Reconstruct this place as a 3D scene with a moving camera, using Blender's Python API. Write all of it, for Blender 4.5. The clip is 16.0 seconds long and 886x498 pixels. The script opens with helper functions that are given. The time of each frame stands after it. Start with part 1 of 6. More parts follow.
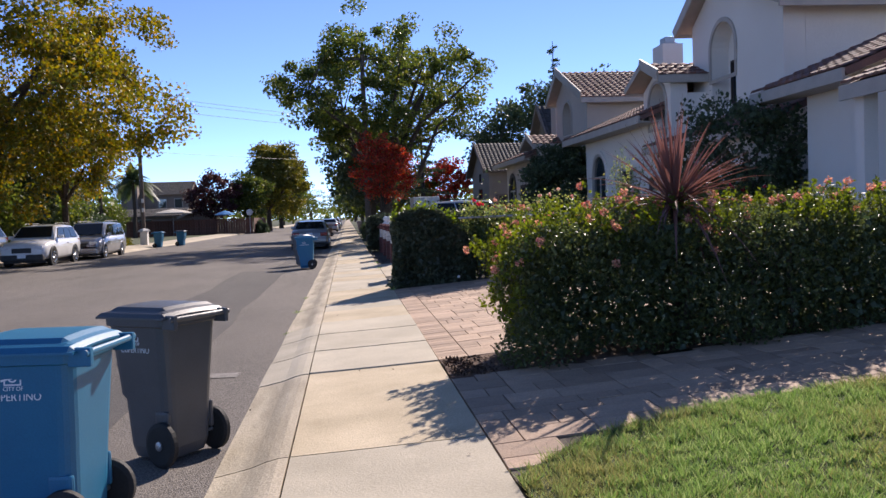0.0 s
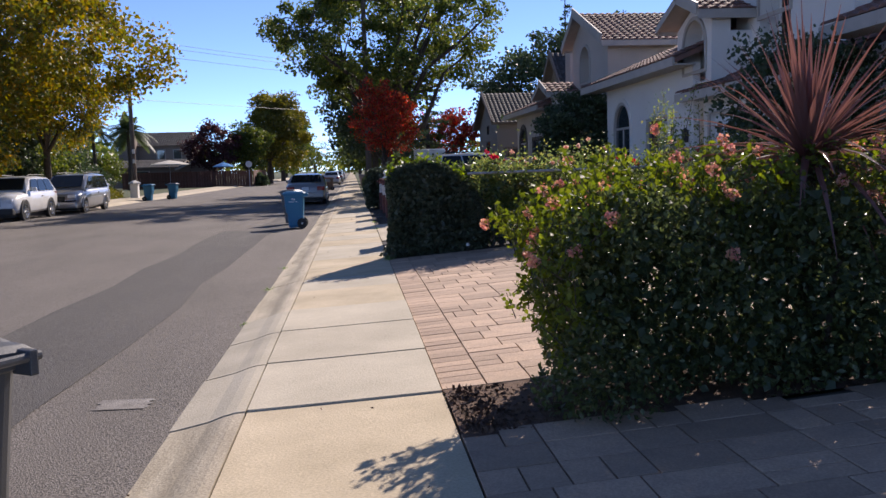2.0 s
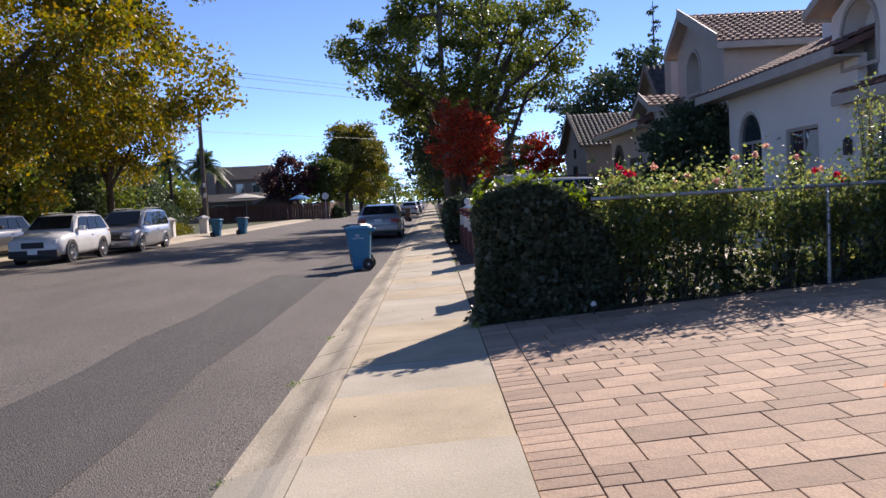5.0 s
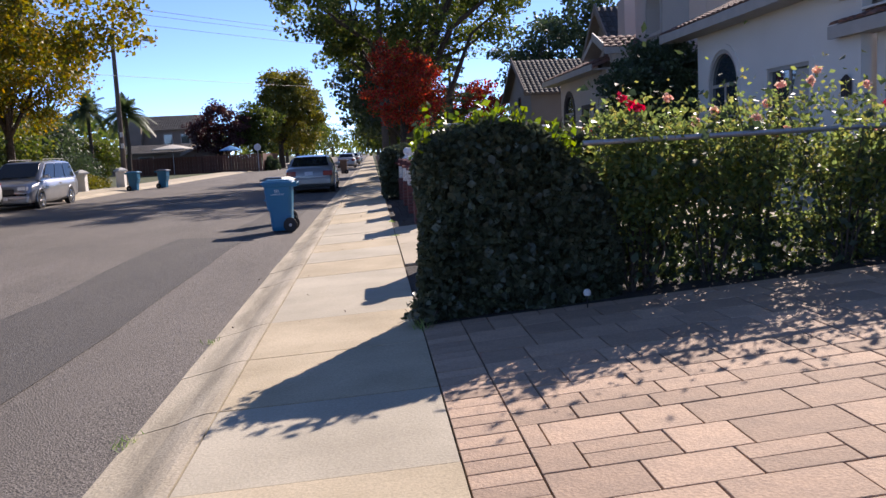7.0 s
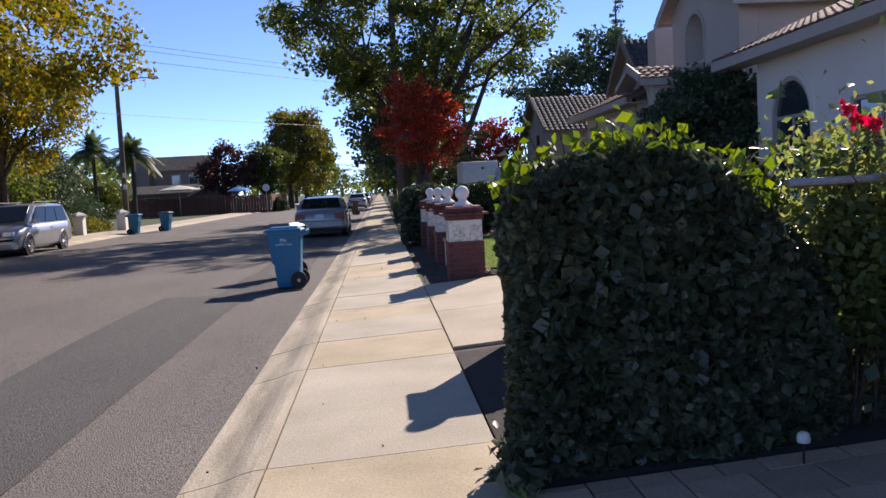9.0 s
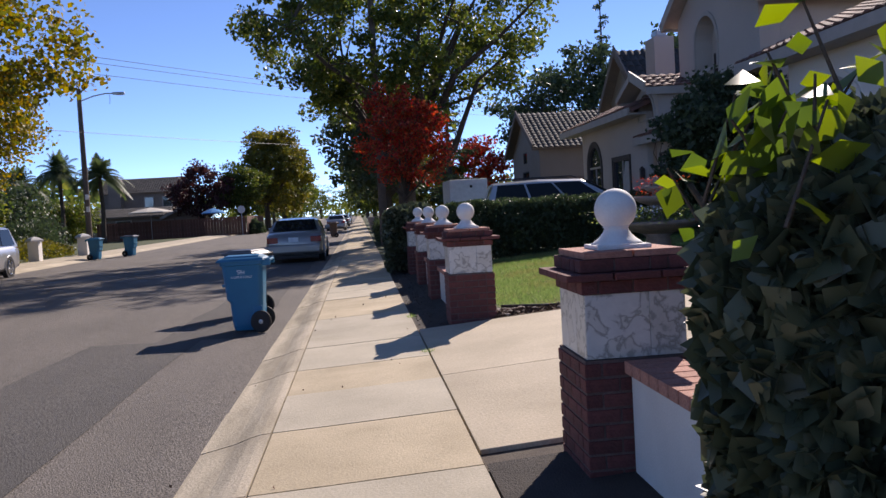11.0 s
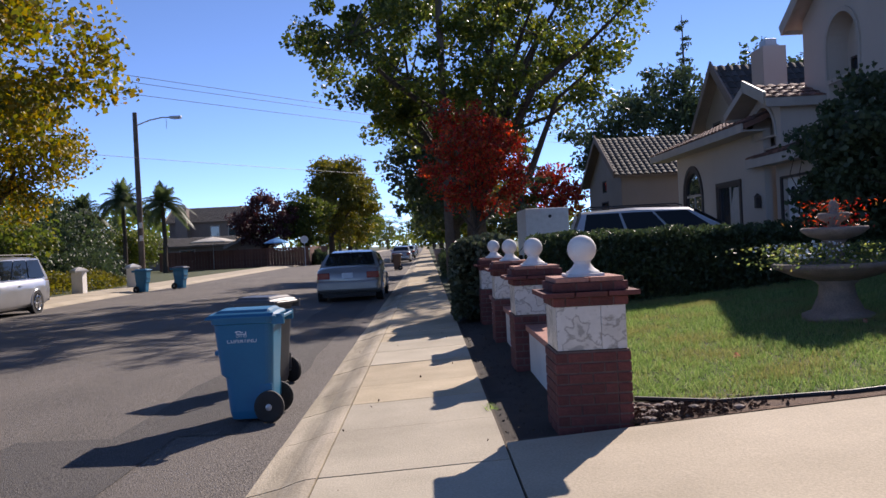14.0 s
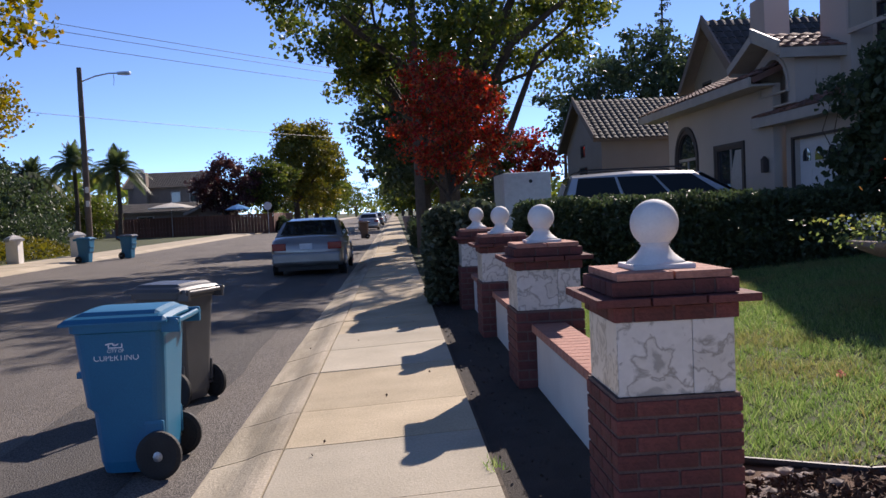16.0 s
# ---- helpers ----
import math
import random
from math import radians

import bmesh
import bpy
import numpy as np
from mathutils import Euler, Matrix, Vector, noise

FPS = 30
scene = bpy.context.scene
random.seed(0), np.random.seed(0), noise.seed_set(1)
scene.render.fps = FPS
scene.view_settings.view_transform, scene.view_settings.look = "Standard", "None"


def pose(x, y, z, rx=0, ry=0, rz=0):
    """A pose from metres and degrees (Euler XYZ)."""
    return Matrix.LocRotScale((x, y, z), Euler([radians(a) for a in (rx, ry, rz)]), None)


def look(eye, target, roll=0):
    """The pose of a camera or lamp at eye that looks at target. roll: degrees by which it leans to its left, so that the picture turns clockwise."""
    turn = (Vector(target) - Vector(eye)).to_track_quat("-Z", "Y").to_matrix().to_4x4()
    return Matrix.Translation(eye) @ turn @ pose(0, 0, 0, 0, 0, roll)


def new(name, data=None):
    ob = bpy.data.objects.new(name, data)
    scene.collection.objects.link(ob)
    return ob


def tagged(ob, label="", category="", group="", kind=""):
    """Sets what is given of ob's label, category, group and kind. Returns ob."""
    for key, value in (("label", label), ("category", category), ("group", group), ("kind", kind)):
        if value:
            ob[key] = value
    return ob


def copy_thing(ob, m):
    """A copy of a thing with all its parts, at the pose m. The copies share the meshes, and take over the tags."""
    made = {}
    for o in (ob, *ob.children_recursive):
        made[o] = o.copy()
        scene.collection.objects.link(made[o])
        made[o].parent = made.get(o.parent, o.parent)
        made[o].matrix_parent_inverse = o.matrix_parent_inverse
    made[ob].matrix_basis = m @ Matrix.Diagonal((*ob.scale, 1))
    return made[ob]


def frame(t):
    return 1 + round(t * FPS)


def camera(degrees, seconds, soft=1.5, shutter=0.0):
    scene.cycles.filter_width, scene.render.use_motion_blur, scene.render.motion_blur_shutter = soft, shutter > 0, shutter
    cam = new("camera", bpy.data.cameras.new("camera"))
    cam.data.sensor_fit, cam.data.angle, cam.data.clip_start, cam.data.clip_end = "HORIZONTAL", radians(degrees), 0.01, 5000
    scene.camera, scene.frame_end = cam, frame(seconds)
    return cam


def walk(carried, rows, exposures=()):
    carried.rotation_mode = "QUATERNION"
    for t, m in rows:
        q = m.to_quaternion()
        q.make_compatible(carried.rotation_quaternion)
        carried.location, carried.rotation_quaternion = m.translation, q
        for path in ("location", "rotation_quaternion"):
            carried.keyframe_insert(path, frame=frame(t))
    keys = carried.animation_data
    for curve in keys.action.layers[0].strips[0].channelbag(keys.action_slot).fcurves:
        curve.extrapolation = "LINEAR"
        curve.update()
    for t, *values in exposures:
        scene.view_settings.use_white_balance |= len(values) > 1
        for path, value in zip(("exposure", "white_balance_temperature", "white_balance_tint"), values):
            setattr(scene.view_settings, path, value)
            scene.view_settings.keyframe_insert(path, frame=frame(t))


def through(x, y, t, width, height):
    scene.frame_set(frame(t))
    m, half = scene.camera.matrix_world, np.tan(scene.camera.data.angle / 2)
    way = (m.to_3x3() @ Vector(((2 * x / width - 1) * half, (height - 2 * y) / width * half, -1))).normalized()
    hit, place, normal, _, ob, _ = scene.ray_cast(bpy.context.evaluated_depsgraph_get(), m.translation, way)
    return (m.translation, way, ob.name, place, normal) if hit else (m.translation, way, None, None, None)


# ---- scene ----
cam = camera(55.2, 16.0)
PATH = [
    (0, (-0.199, 0.493, 1.496), (0.022, 2.479, 1.413), -2.0),
    (0.5, (-0.139, 1.242, 1.489), (0.034, 3.231, 1.362), -1.6),
    (1, (-0.029, 1.935, 1.498), (0.147, 3.917, 1.3), -2.3),
    (1.5, (0.025, 2.658, 1.5), (0.229, 4.636, 1.281), -2.2),
    (2, (0.108, 3.321, 1.514), (0.313, 5.301, 1.322), -1.6),
    (2.5, (0.147, 4.001, 1.511), (0.299, 5.988, 1.341), -1.0),
    (3, (0.192, 4.664, 1.53), (0.274, 6.655, 1.361), -1.2),
    (3.5, (0.2, 5.397, 1.519), (0.278, 7.39, 1.367), -2.4),
    (4, (0.208, 6.076, 1.51), (0.241, 8.072, 1.395), -3.1),
    (4.2, (0.195, 6.402, 1.502), (0.214, 8.399, 1.391), -2.8),
    (6.3, (0.276, 9.415, 1.419), (0.319, 11.405, 1.226), -2.8),
    (6.5, (0.31, 9.715, 1.406), (0.414, 11.701, 1.19), -3.0),
    (7, (0.323, 10.479, 1.415), (0.478, 12.459, 1.179), -2.8),
    (7.5, (0.32, 11.108, 1.425), (0.5, 13.088, 1.208), -2.7),
    (8, (0.256, 11.851, 1.442), (0.435, 13.833, 1.241), -2.4),
    (8.5, (0.165, 12.508, 1.452), (0.33, 14.493, 1.279), -2.7),
    (9, (0.08, 13.16, 1.463), (0.22, 15.15, 1.32), -3.0),
    (9.2, (0.078, 13.411, 1.471), (0.229, 15.401, 1.339), -3.6),
    (11.3, (0.052, 16.253, 1.43), (0.257, 18.24, 1.34), -2.9),
    (11.5, (0.064, 16.498, 1.429), (0.278, 18.485, 1.343), -2.5),
    (12, (0.076, 17.077, 1.435), (0.267, 19.065, 1.327), -2.6),
    (12.5, (0.139, 17.789, 1.443), (0.345, 19.775, 1.333), -3.3),
    (13, (0.152, 18.397, 1.464), (0.352, 20.386, 1.397), -3.3),
    (13.5, (0.186, 19.016, 1.48), (0.299, 21.013, 1.46), -3.5),
    (14, (0.158, 19.631, 1.476), (0.196, 21.631, 1.462), -2.8),
    (14.5, (0.171, 20.294, 1.481), (0.241, 22.292, 1.426), -3.0),
    (15, (0.128, 20.925, 1.488), (0.193, 22.922, 1.4), -3.1),
    (15.5, (0.159, 21.553, 1.489), (0.236, 23.549, 1.399), -3.4),
    (16, (0.16, 22.203, 1.485), (0.268, 24.198, 1.39), -2.6),
]
walk(cam, [(t, look(eye, target, roll)) for t, eye, target, roll in PATH],
     exposures=((0.0, 0.80, 6650, 20), (0.6, 0.68, 6650, 20), (4.2, 0.66, 6650, 20), (6.3, 0.84, 6650, 20), (8.0, 0.82, 6650, 20), (9.2, 0.72, 6650, 20), (11.3, 0.58, 6650, 20), (16.0, 0.62, 6650, 20)))
# ---- sky, sun, exposure ----
SUN = Vector((0.8, 1.39, 1.0)).normalized()
world = bpy.data.worlds.new("world")
scene.world = world
world.use_nodes = True
wn = world.node_tree
sky = wn.nodes.new("ShaderNodeTexSky")
sky.sky_type, sky.sun_disc = 'NISHITA', False
sky.sun_elevation, sky.sun_rotation = math.asin(SUN.z), math.atan2(SUN.x, SUN.y)
sky.air_density, sky.dust_density, sky.ozone_density, sky.altitude = 0.52, 0.0, 4.6, 2600
wn.nodes["Background"].inputs[1].default_value = 0.148
wn.links.new(sky.outputs[0], wn.nodes["Background"].inputs[0])
sun_data = bpy.data.lights.new("sun", "SUN")
sun_data.energy, sun_data.angle, sun_data.color = 4.4, radians(0.53), (1.0, 0.93, 0.82)
sun = new("sun", sun_data)
sun.matrix_world = look(SUN * 60, (0, 0, 0))


# ---- materials ----
def mat(name, c1, c2=None, rough=0.8, scale=3.0, fine=60.0, bump=0.15, metal=0.0, rnd=0.0, island=0.0, spec=0.4, grain=0.25, coat=0.0, stretch=None):
    m = bpy.data.materials.new(name)
    m.use_nodes = True
    t = m.node_tree
    n, l = t.nodes, t.links
    b = n["Principled BSDF"]
    b.inputs["Roughness"].default_value = rough
    b.inputs["Metallic"].default_value = metal
    b.inputs["Specular IOR Level"].default_value = spec
    b.inputs["Coat Weight"].default_value = coat
    co = n.new("ShaderNodeTexCoord")
    big = n.new("ShaderNodeTexNoise")
    big.inputs["Scale"].default_value, big.inputs["Detail"].default_value = scale, 6
    sm = n.new("ShaderNodeTexNoise")
    sm.inputs["Scale"].default_value, sm.inputs["Detail"].default_value = fine, 3
    ramp = n.new("ShaderNodeValToRGB")
    ramp.color_ramp.elements[0].position, ramp.color_ramp.elements[1].position = 0.3, 0.7
    c2 = c2 or tuple(v * 0.85 for v in c1)
    ramp.color_ramp.elements[0].color, ramp.color_ramp.elements[1].color = (*c1, 1), (*c2, 1)
    if stretch:
        st = n.new("ShaderNodeVectorMath")
        st.operation = 'MULTIPLY'
        st.inputs[1].default_value = stretch
        l.new(co.outputs["Object"], st.inputs[0])
        l.new(st.outputs[0], big.inputs["Vector"])
    else:
        l.new(co.outputs["Object"], big.inputs["Vector"])
    l.new(co.outputs["Object"], sm.inputs["Vector"])
    l.new(big.outputs[0], ramp.inputs[0])
    val = n.new("ShaderNodeMapRange")
    val.inputs["From Min"].default_value, val.inputs["From Max"].default_value = 0.25, 0.75
    val.inputs["To Min"].default_value, val.inputs["To Max"].default_value = 1 - grain, 1 + grain
    l.new(sm.outputs[0], val.inputs[0])
    last = val.outputs[0]
    for amount, node, socket in ((rnd, "ShaderNodeObjectInfo", "Random"), (island, "ShaderNodeNewGeometry", "Random Per Island")):
        if amount:
            info = n.new(node)
            r = n.new("ShaderNodeMapRange")
            r.inputs["To Min"].default_value, r.inputs["To Max"].default_value = 1 - amount, 1 + amount
            l.new(info.outputs[socket], r.inputs[0])
            mul = n.new("ShaderNodeMath")
            mul.operation = 'MULTIPLY'
            l.new(last, mul.inputs[0])
            l.new(r.outputs[0], mul.inputs[1])
            last = mul.outputs[0]
    mix = n.new("ShaderNodeVectorMath")
    mix.operation = 'SCALE'
    l.new(ramp.outputs[0], mix.inputs[0])
    l.new(last, mix.inputs["Scale"])
    l.new(mix.outputs[0], b.inputs["Base Color"])
    if bump:
        bn = n.new("ShaderNodeBump")
        bn.inputs["Strength"].default_value, bn.inputs["Distance"].default_value = bump, 0.02
        l.new(sm.outputs[0], bn.inputs["Height"])
        l.new(bn.outputs[0], b.inputs["Normal"])
    return m


def leaf_mat(name, cols, through=0.4, rough=0.45, spec=0.4):
    m = bpy.data.materials.new(name)
    m.use_nodes = True
    n, l = m.node_tree.nodes, m.node_tree.links
    b = n["Principled BSDF"]
    b.inputs["Roughness"].default_value, b.inputs["Specular IOR Level"].default_value = rough, spec
    geo = n.new("ShaderNodeNewGeometry")
    ramp = n.new("ShaderNodeValToRGB")
    els = ramp.color_ramp.elements
    for i, c in enumerate(cols):
        e = els[i] if i < 2 else els.new(1.0)
        e.position = i / (len(cols) - 1)
        e.color = (*c, 1)
    l.new(geo.outputs["Random Per Island"], ramp.inputs[0])
    tr = n.new("ShaderNodeBsdfTranslucent")
    hsv = n.new("ShaderNodeHueSaturation")
    hsv.inputs["Saturation"].default_value, hsv.inputs["Value"].default_value = 1.15, 1.7
    l.new(ramp.outputs[0], hsv.inputs["Color"])
    l.new(hsv.outputs[0], tr.inputs[0])
    l.new(ramp.outputs[0], b.inputs["Base Color"])
    mix = n.new("ShaderNodeMixShader")
    mix.inputs[0].default_value = through
    l.new(b.outputs[0], mix.inputs[1])
    l.new(tr.outputs[0], mix.inputs[2])
    l.new(mix.outputs[0], n["Material Output"].inputs[0])
    return m


def glass_mat(name, tint, rough=0.03):
    m = bpy.data.materials.new(name)
    m.use_nodes = True
    b = m.node_tree.nodes["Principled BSDF"]
    b.inputs["Base Color"].default_value = (*tint, 1)
    b.inputs["Roughness"].default_value = rough
    b.inputs["Specular IOR Level"].default_value = 0.9
    b.inputs["Coat Weight"].default_value = 0.6
    b.inputs["Coat Roughness"].default_value = 0.02
    return m


M_ASPHALT = mat("asphalt", (0.172, 0.152, 0.132), (0.125, 0.112, 0.098), 0.92, 0.5, 85, 0.7, grain=0.85, stretch=(1.6, 0.5, 1))
M_ASPHALT_OLD = mat("asphalt repair", (0.078, 0.073, 0.068), (0.105, 0.096, 0.087), 0.9, 0.5, 85, 0.7, grain=0.85, stretch=(1.6, 0.5, 1))
M_ASPHALT_PALE = mat("pale asphalt patch", (0.3, 0.28, 0.255), (0.17, 0.155, 0.14), 0.95, 6, 80, 0.5)
M_CONC_TAN = mat("tan concrete", (0.56, 0.465, 0.32), (0.39, 0.32, 0.21), 0.9, 1.4, 70, 0.2, rnd=0.07, grain=0.16)
M_CONC_GREY = mat("grey concrete", (0.53, 0.47, 0.36), (0.39, 0.345, 0.26), 0.9, 1.2, 70, 0.2, rnd=0.06, grain=0.14)
M_GUTTER = mat("gutter concrete", (0.56, 0.48, 0.36), (0.36, 0.305, 0.22), 0.9, 1.6, 55, 0.3, rnd=0.08, grain=0.22, stretch=(4, 0.5, 4))
gn, gl_ = M_GUTTER.node_tree.nodes, M_GUTTER.node_tree.links
# dark water stain along the flow line of the gutter
gco, gsep, gno = gn.new("ShaderNodeTexCoord"), gn.new("ShaderNodeSeparateXYZ"), gn.new("ShaderNodeTexNoise")
gno.inputs["Scale"].default_value, gno.inputs["Detail"].default_value = 1.1, 5
gl_.new(gco.outputs["Object"], gsep.inputs[0])
gl_.new(gco.outputs["Object"], gno.inputs["Vector"])
gwob = gn.new("ShaderNodeMath")
gwob.operation = 'MULTIPLY_ADD'
gwob.inputs[1].default_value = 0.45
gl_.new(gno.outputs[0], gwob.inputs[0])
gl_.new(gsep.outputs[0], gwob.inputs[2])
gr = gn.new("ShaderNodeValToRGB")
for e_, (p_, v_) in zip([gr.color_ramp.elements[0], gr.color_ramp.elements[1], gr.color_ramp.elements.new(0.4), gr.color_ramp.elements.new(0.6)], ((0.2, 1.0), (0.85, 1.0), (0.42, 0.74), (0.58, 0.78))):
    e_.position, e_.color = p_, (v_, v_, v_ * 0.97, 1)
gmr = gn.new("ShaderNodeMapRange")
gmr.inputs["From Min"].default_value, gmr.inputs["From Max"].default_value = -0.88, -0.4
gl_.new(gwob.outputs[0], gmr.inputs[0])
gl_.new(gmr.outputs[0], gr.inputs[0])
gb = gn["Principled BSDF"]
gmul = gn.new("ShaderNodeVectorMath")
gmul.operation = 'MULTIPLY'
gl_.new(gb.inputs["Base Color"].links[0].from_socket, gmul.inputs[0])
gl_.new(gr.outputs[0], gmul.inputs[1])
gl_.new(gmul.outputs[0], gb.inputs["Base Color"])
M_DRIVE = mat("driveway concrete", (0.54, 0.46, 0.34), (0.39, 0.33, 0.235), 0.9, 0.9, 60, 0.2, rnd=0.05, grain=0.15)
M_PAVER = mat("clay paver", (0.46, 0.32, 0.22), (0.37, 0.265, 0.19), 0.85, 5, 70, 0.3, rnd=0.22, grain=0.18)
M_PAVER_STUFF = mat("clay pavers", (0.46, 0.32, 0.22), (0.37, 0.265, 0.19), 0.85, 5, 70, 0.3, island=0.22, grain=0.18)
M_JOINT = mat("joint sand", (0.1, 0.08, 0.06), (0.07, 0.055, 0.045), 0.95, 8, 90, 0.3)
M_SOIL = mat("lawn soil", (0.07, 0.085, 0.03), (0.05, 0.06, 0.025), 0.95, 2, 60, 0.4)
M_EARTH = mat("dark bare soil", (0.06, 0.05, 0.043), (0.04, 0.034, 0.03), 0.95, 5, 90, 0.6, island=0.3)
M_MULCH = mat("bark mulch", (0.13, 0.075, 0.045), (0.07, 0.04, 0.028), 0.95, 12, 90, 0.6, island=0.4)
M_BRICK = mat("red brick", (0.155, 0.047, 0.042), (0.105, 0.038, 0.034), 0.85, 12, 90, 0.35, rnd=0.2)
M_MORTAR = mat("mortar", (0.15, 0.105, 0.095), (0.105, 0.07, 0.063), 0.95, 10, 90, 0.3)
M_CAPBRICK = mat("cap brick", (0.46, 0.22, 0.16), (0.35, 0.16, 0.12), 0.85, 12, 90, 0.3, rnd=0.1)
M_STUCCO_W = mat("white stucco", (0.7, 0.68, 0.64), (0.6, 0.58, 0.55), 0.9, 2, 110, 0.15, grain=0.08)
M_WHITE = mat("white cast stone", (0.78, 0.77, 0.74), (0.66, 0.645, 0.61), 0.75, 7, 90, 0.05, grain=0.05)
M_STUCCO = mat("beige stucco", (0.52, 0.45, 0.39), (0.46, 0.4, 0.345), 0.92, 0.6, 60, 0.25, grain=0.08)
M_STUCCO2 = mat("grey beige stucco", (0.76, 0.71, 0.65), (0.7, 0.65, 0.59), 0.92, 0.6, 60, 0.25, grain=0.08)
M_TRIM = mat("cream trim paint", (0.44, 0.39, 0.34), None, 0.6, 3, 40, 0.05, grain=0.05)
M_TRIM_DK = mat("dark brown trim paint", (0.06, 0.045, 0.04), None, 0.6, 3, 40, 0.05)
M_TILE = mat("clay roof tile", (0.24, 0.115, 0.085), (0.15, 0.09, 0.075), 0.85, 2.5, 30, 0.3, island=0.3)
M_TILE_GREY = mat("grey roof tile", (0.06, 0.057, 0.056), (0.04, 0.039, 0.039), 0.85, 2.5, 30, 0.3, island=0.25)
M_GARAGE = mat("white garage paint", (0.72, 0.72, 0.72), (0.66, 0.66, 0.66), 0.55, 2, 50, 0.05, grain=0.05)
M_BLUE = mat("blue cart plastic", (0.012, 0.145, 0.27), (0.012, 0.13, 0.245), 0.42, 4, 120, 0.06, grain=0.08)
M_GREY_BIN = mat("dark grey cart plastic", (0.085, 0.088, 0.094), (0.07, 0.073, 0.077), 0.42, 4, 120, 0.06, grain=0.1)
M_BROWN_BIN = mat("brown cart plastic", (0.13, 0.08, 0.055), None, 0.5, 4, 100, 0.05)
M_BLACK = mat("black rubber", (0.018, 0.018, 0.018), (0.025, 0.025, 0.025), 0.75, 10, 90, 0.15)
M_PRINT = mat("white print", (0.75, 0.78, 0.8), None, 0.6, 10, 60, 0.0, grain=0.06)
M_METAL = mat("galvanised steel", (0.45, 0.46, 0.47), (0.36, 0.37, 0.38), 0.42, 20, 80, 0.05, metal=0.85)
M_CHROME = mat("chrome", (0.7, 0.7, 0.7), None, 0.18, 10, 60, 0.0, metal=1.0, grain=0.03)
M_BARK = mat("bark", (0.1, 0.075, 0.055), (0.055, 0.043, 0.035), 0.95, 9, 50, 0.8)
M_POLE = mat("weathered wood pole", (0.16, 0.125, 0.1), (0.1, 0.08, 0.065), 0.92, 4, 50, 0.4)
M_WIRE = mat("black cable", (0.02, 0.02, 0.022), None, 0.6, 5, 50, 0.0)
M_FENCE = mat("red brown fence wood", (0.16, 0.07, 0.05), (0.1, 0.05, 0.035), 0.9, 3, 40, 0.3, rnd=0.2)
M_STONE = mat("fountain stone", (0.3, 0.23, 0.19), (0.2, 0.16, 0.135), 0.9, 6, 60, 0.4)
M_PEBBLE = mat("white pebbles", (0.3, 0.24, 0.2), (0.16, 0.11, 0.09), 0.8, 9, 60, 0.2, island=0.5)
M_CANVAS = mat("cream canvas", (0.62, 0.58, 0.5), None, 0.9, 4, 80, 0.1)
M_CANVAS_BLUE = mat("blue canvas", (0.05, 0.25, 0.55), None, 0.9, 4, 80, 0.1)
M_GLASS = glass_mat("window glass", (0.035, 0.045, 0.055))
M_CARGLASS = glass_mat("car glass", (0.014, 0.017, 0.019))
M_CARGLASS.node_tree.nodes["Principled BSDF"].inputs["Coat Weight"].default_value = 0.0
M_CARGLASS.node_tree.nodes["Principled BSDF"].inputs["Specular IOR Level"].default_value = 0.2
M_CURTAIN = mat("pale curtain", (0.5, 0.47, 0.43), None, 0.9, 6, 60, 0.1)
M_SIL = mat("silver car paint", (0.42, 0.42, 0.43), None, 0.32, 2, 200, 0.0, metal=0.55, grain=0.03, coat=0.7)
M_GOLD = mat("champagne grey car paint", (0.27, 0.26, 0.25), None, 0.32, 2, 200, 0.0, metal=0.5, grain=0.03, coat=0.7)
M_WHITECAR = mat("white car paint", (0.72, 0.72, 0.71), None, 0.3, 2, 200, 0.0, grain=0.03, coat=0.7)
M_DARKCAR = mat("dark green car paint", (0.02, 0.03, 0.03), None, 0.3, 2, 200, 0.0, grain=0.03, coat=0.7)
M_GREYCAR = mat("grey car paint", (0.13, 0.13, 0.135), None, 0.3, 2, 200, 0.0, metal=0.4, grain=0.03, coat=0.7)
M_REDLAMP = mat("red lamp lens", (0.3, 0.01, 0.012), None, 0.15, 8, 60, 0.0, coat=0.6)
M_LAMP = mat("clear lamp lens", (0.65, 0.66, 0.68), None, 0.12, 8, 60, 0.0, coat=0.8)
M_PLASTIC = mat("dark trim plastic", (0.03, 0.03, 0.032), None, 0.6, 8, 80, 0.05)
M_GRASS = leaf_mat("grass blades", [(0.14, 0.23, 0.07), (0.19, 0.29, 0.085), (0.36, 0.4, 0.19), (0.15, 0.24, 0.07), (0.07, 0.12, 0.035)], 0.4, 0.6)
M_GRASS_DRY = leaf_mat("dry grass blades", [(0.22, 0.24, 0.09), (0.32, 0.29, 0.13), (0.16, 0.2, 0.06)], 0.35, 0.6)
M_LANTANA = leaf_mat("lantana leaves", [(0.0532, 0.0692, 0.0276), (0.0798, 0.101, 0.0362), (0.106, 0.127, 0.0426), (0.0638, 0.0798, 0.0319)], 0.4, 0.36, 0.55)
M_IVY = leaf_mat("ivy leaves", [(0.05, 0.0625, 0.0375), (0.065, 0.08, 0.045), (0.085, 0.1, 0.055)], 0.2, 0.4, 0.45)
M_SPROUT = leaf_mat("young ivy leaves", [(0.102, 0.153, 0.0204), (0.163, 0.204, 0.0255), (0.0714, 0.112, 0.0204), (0.0612, 0.0918, 0.0204)], 0.5, 0.4)
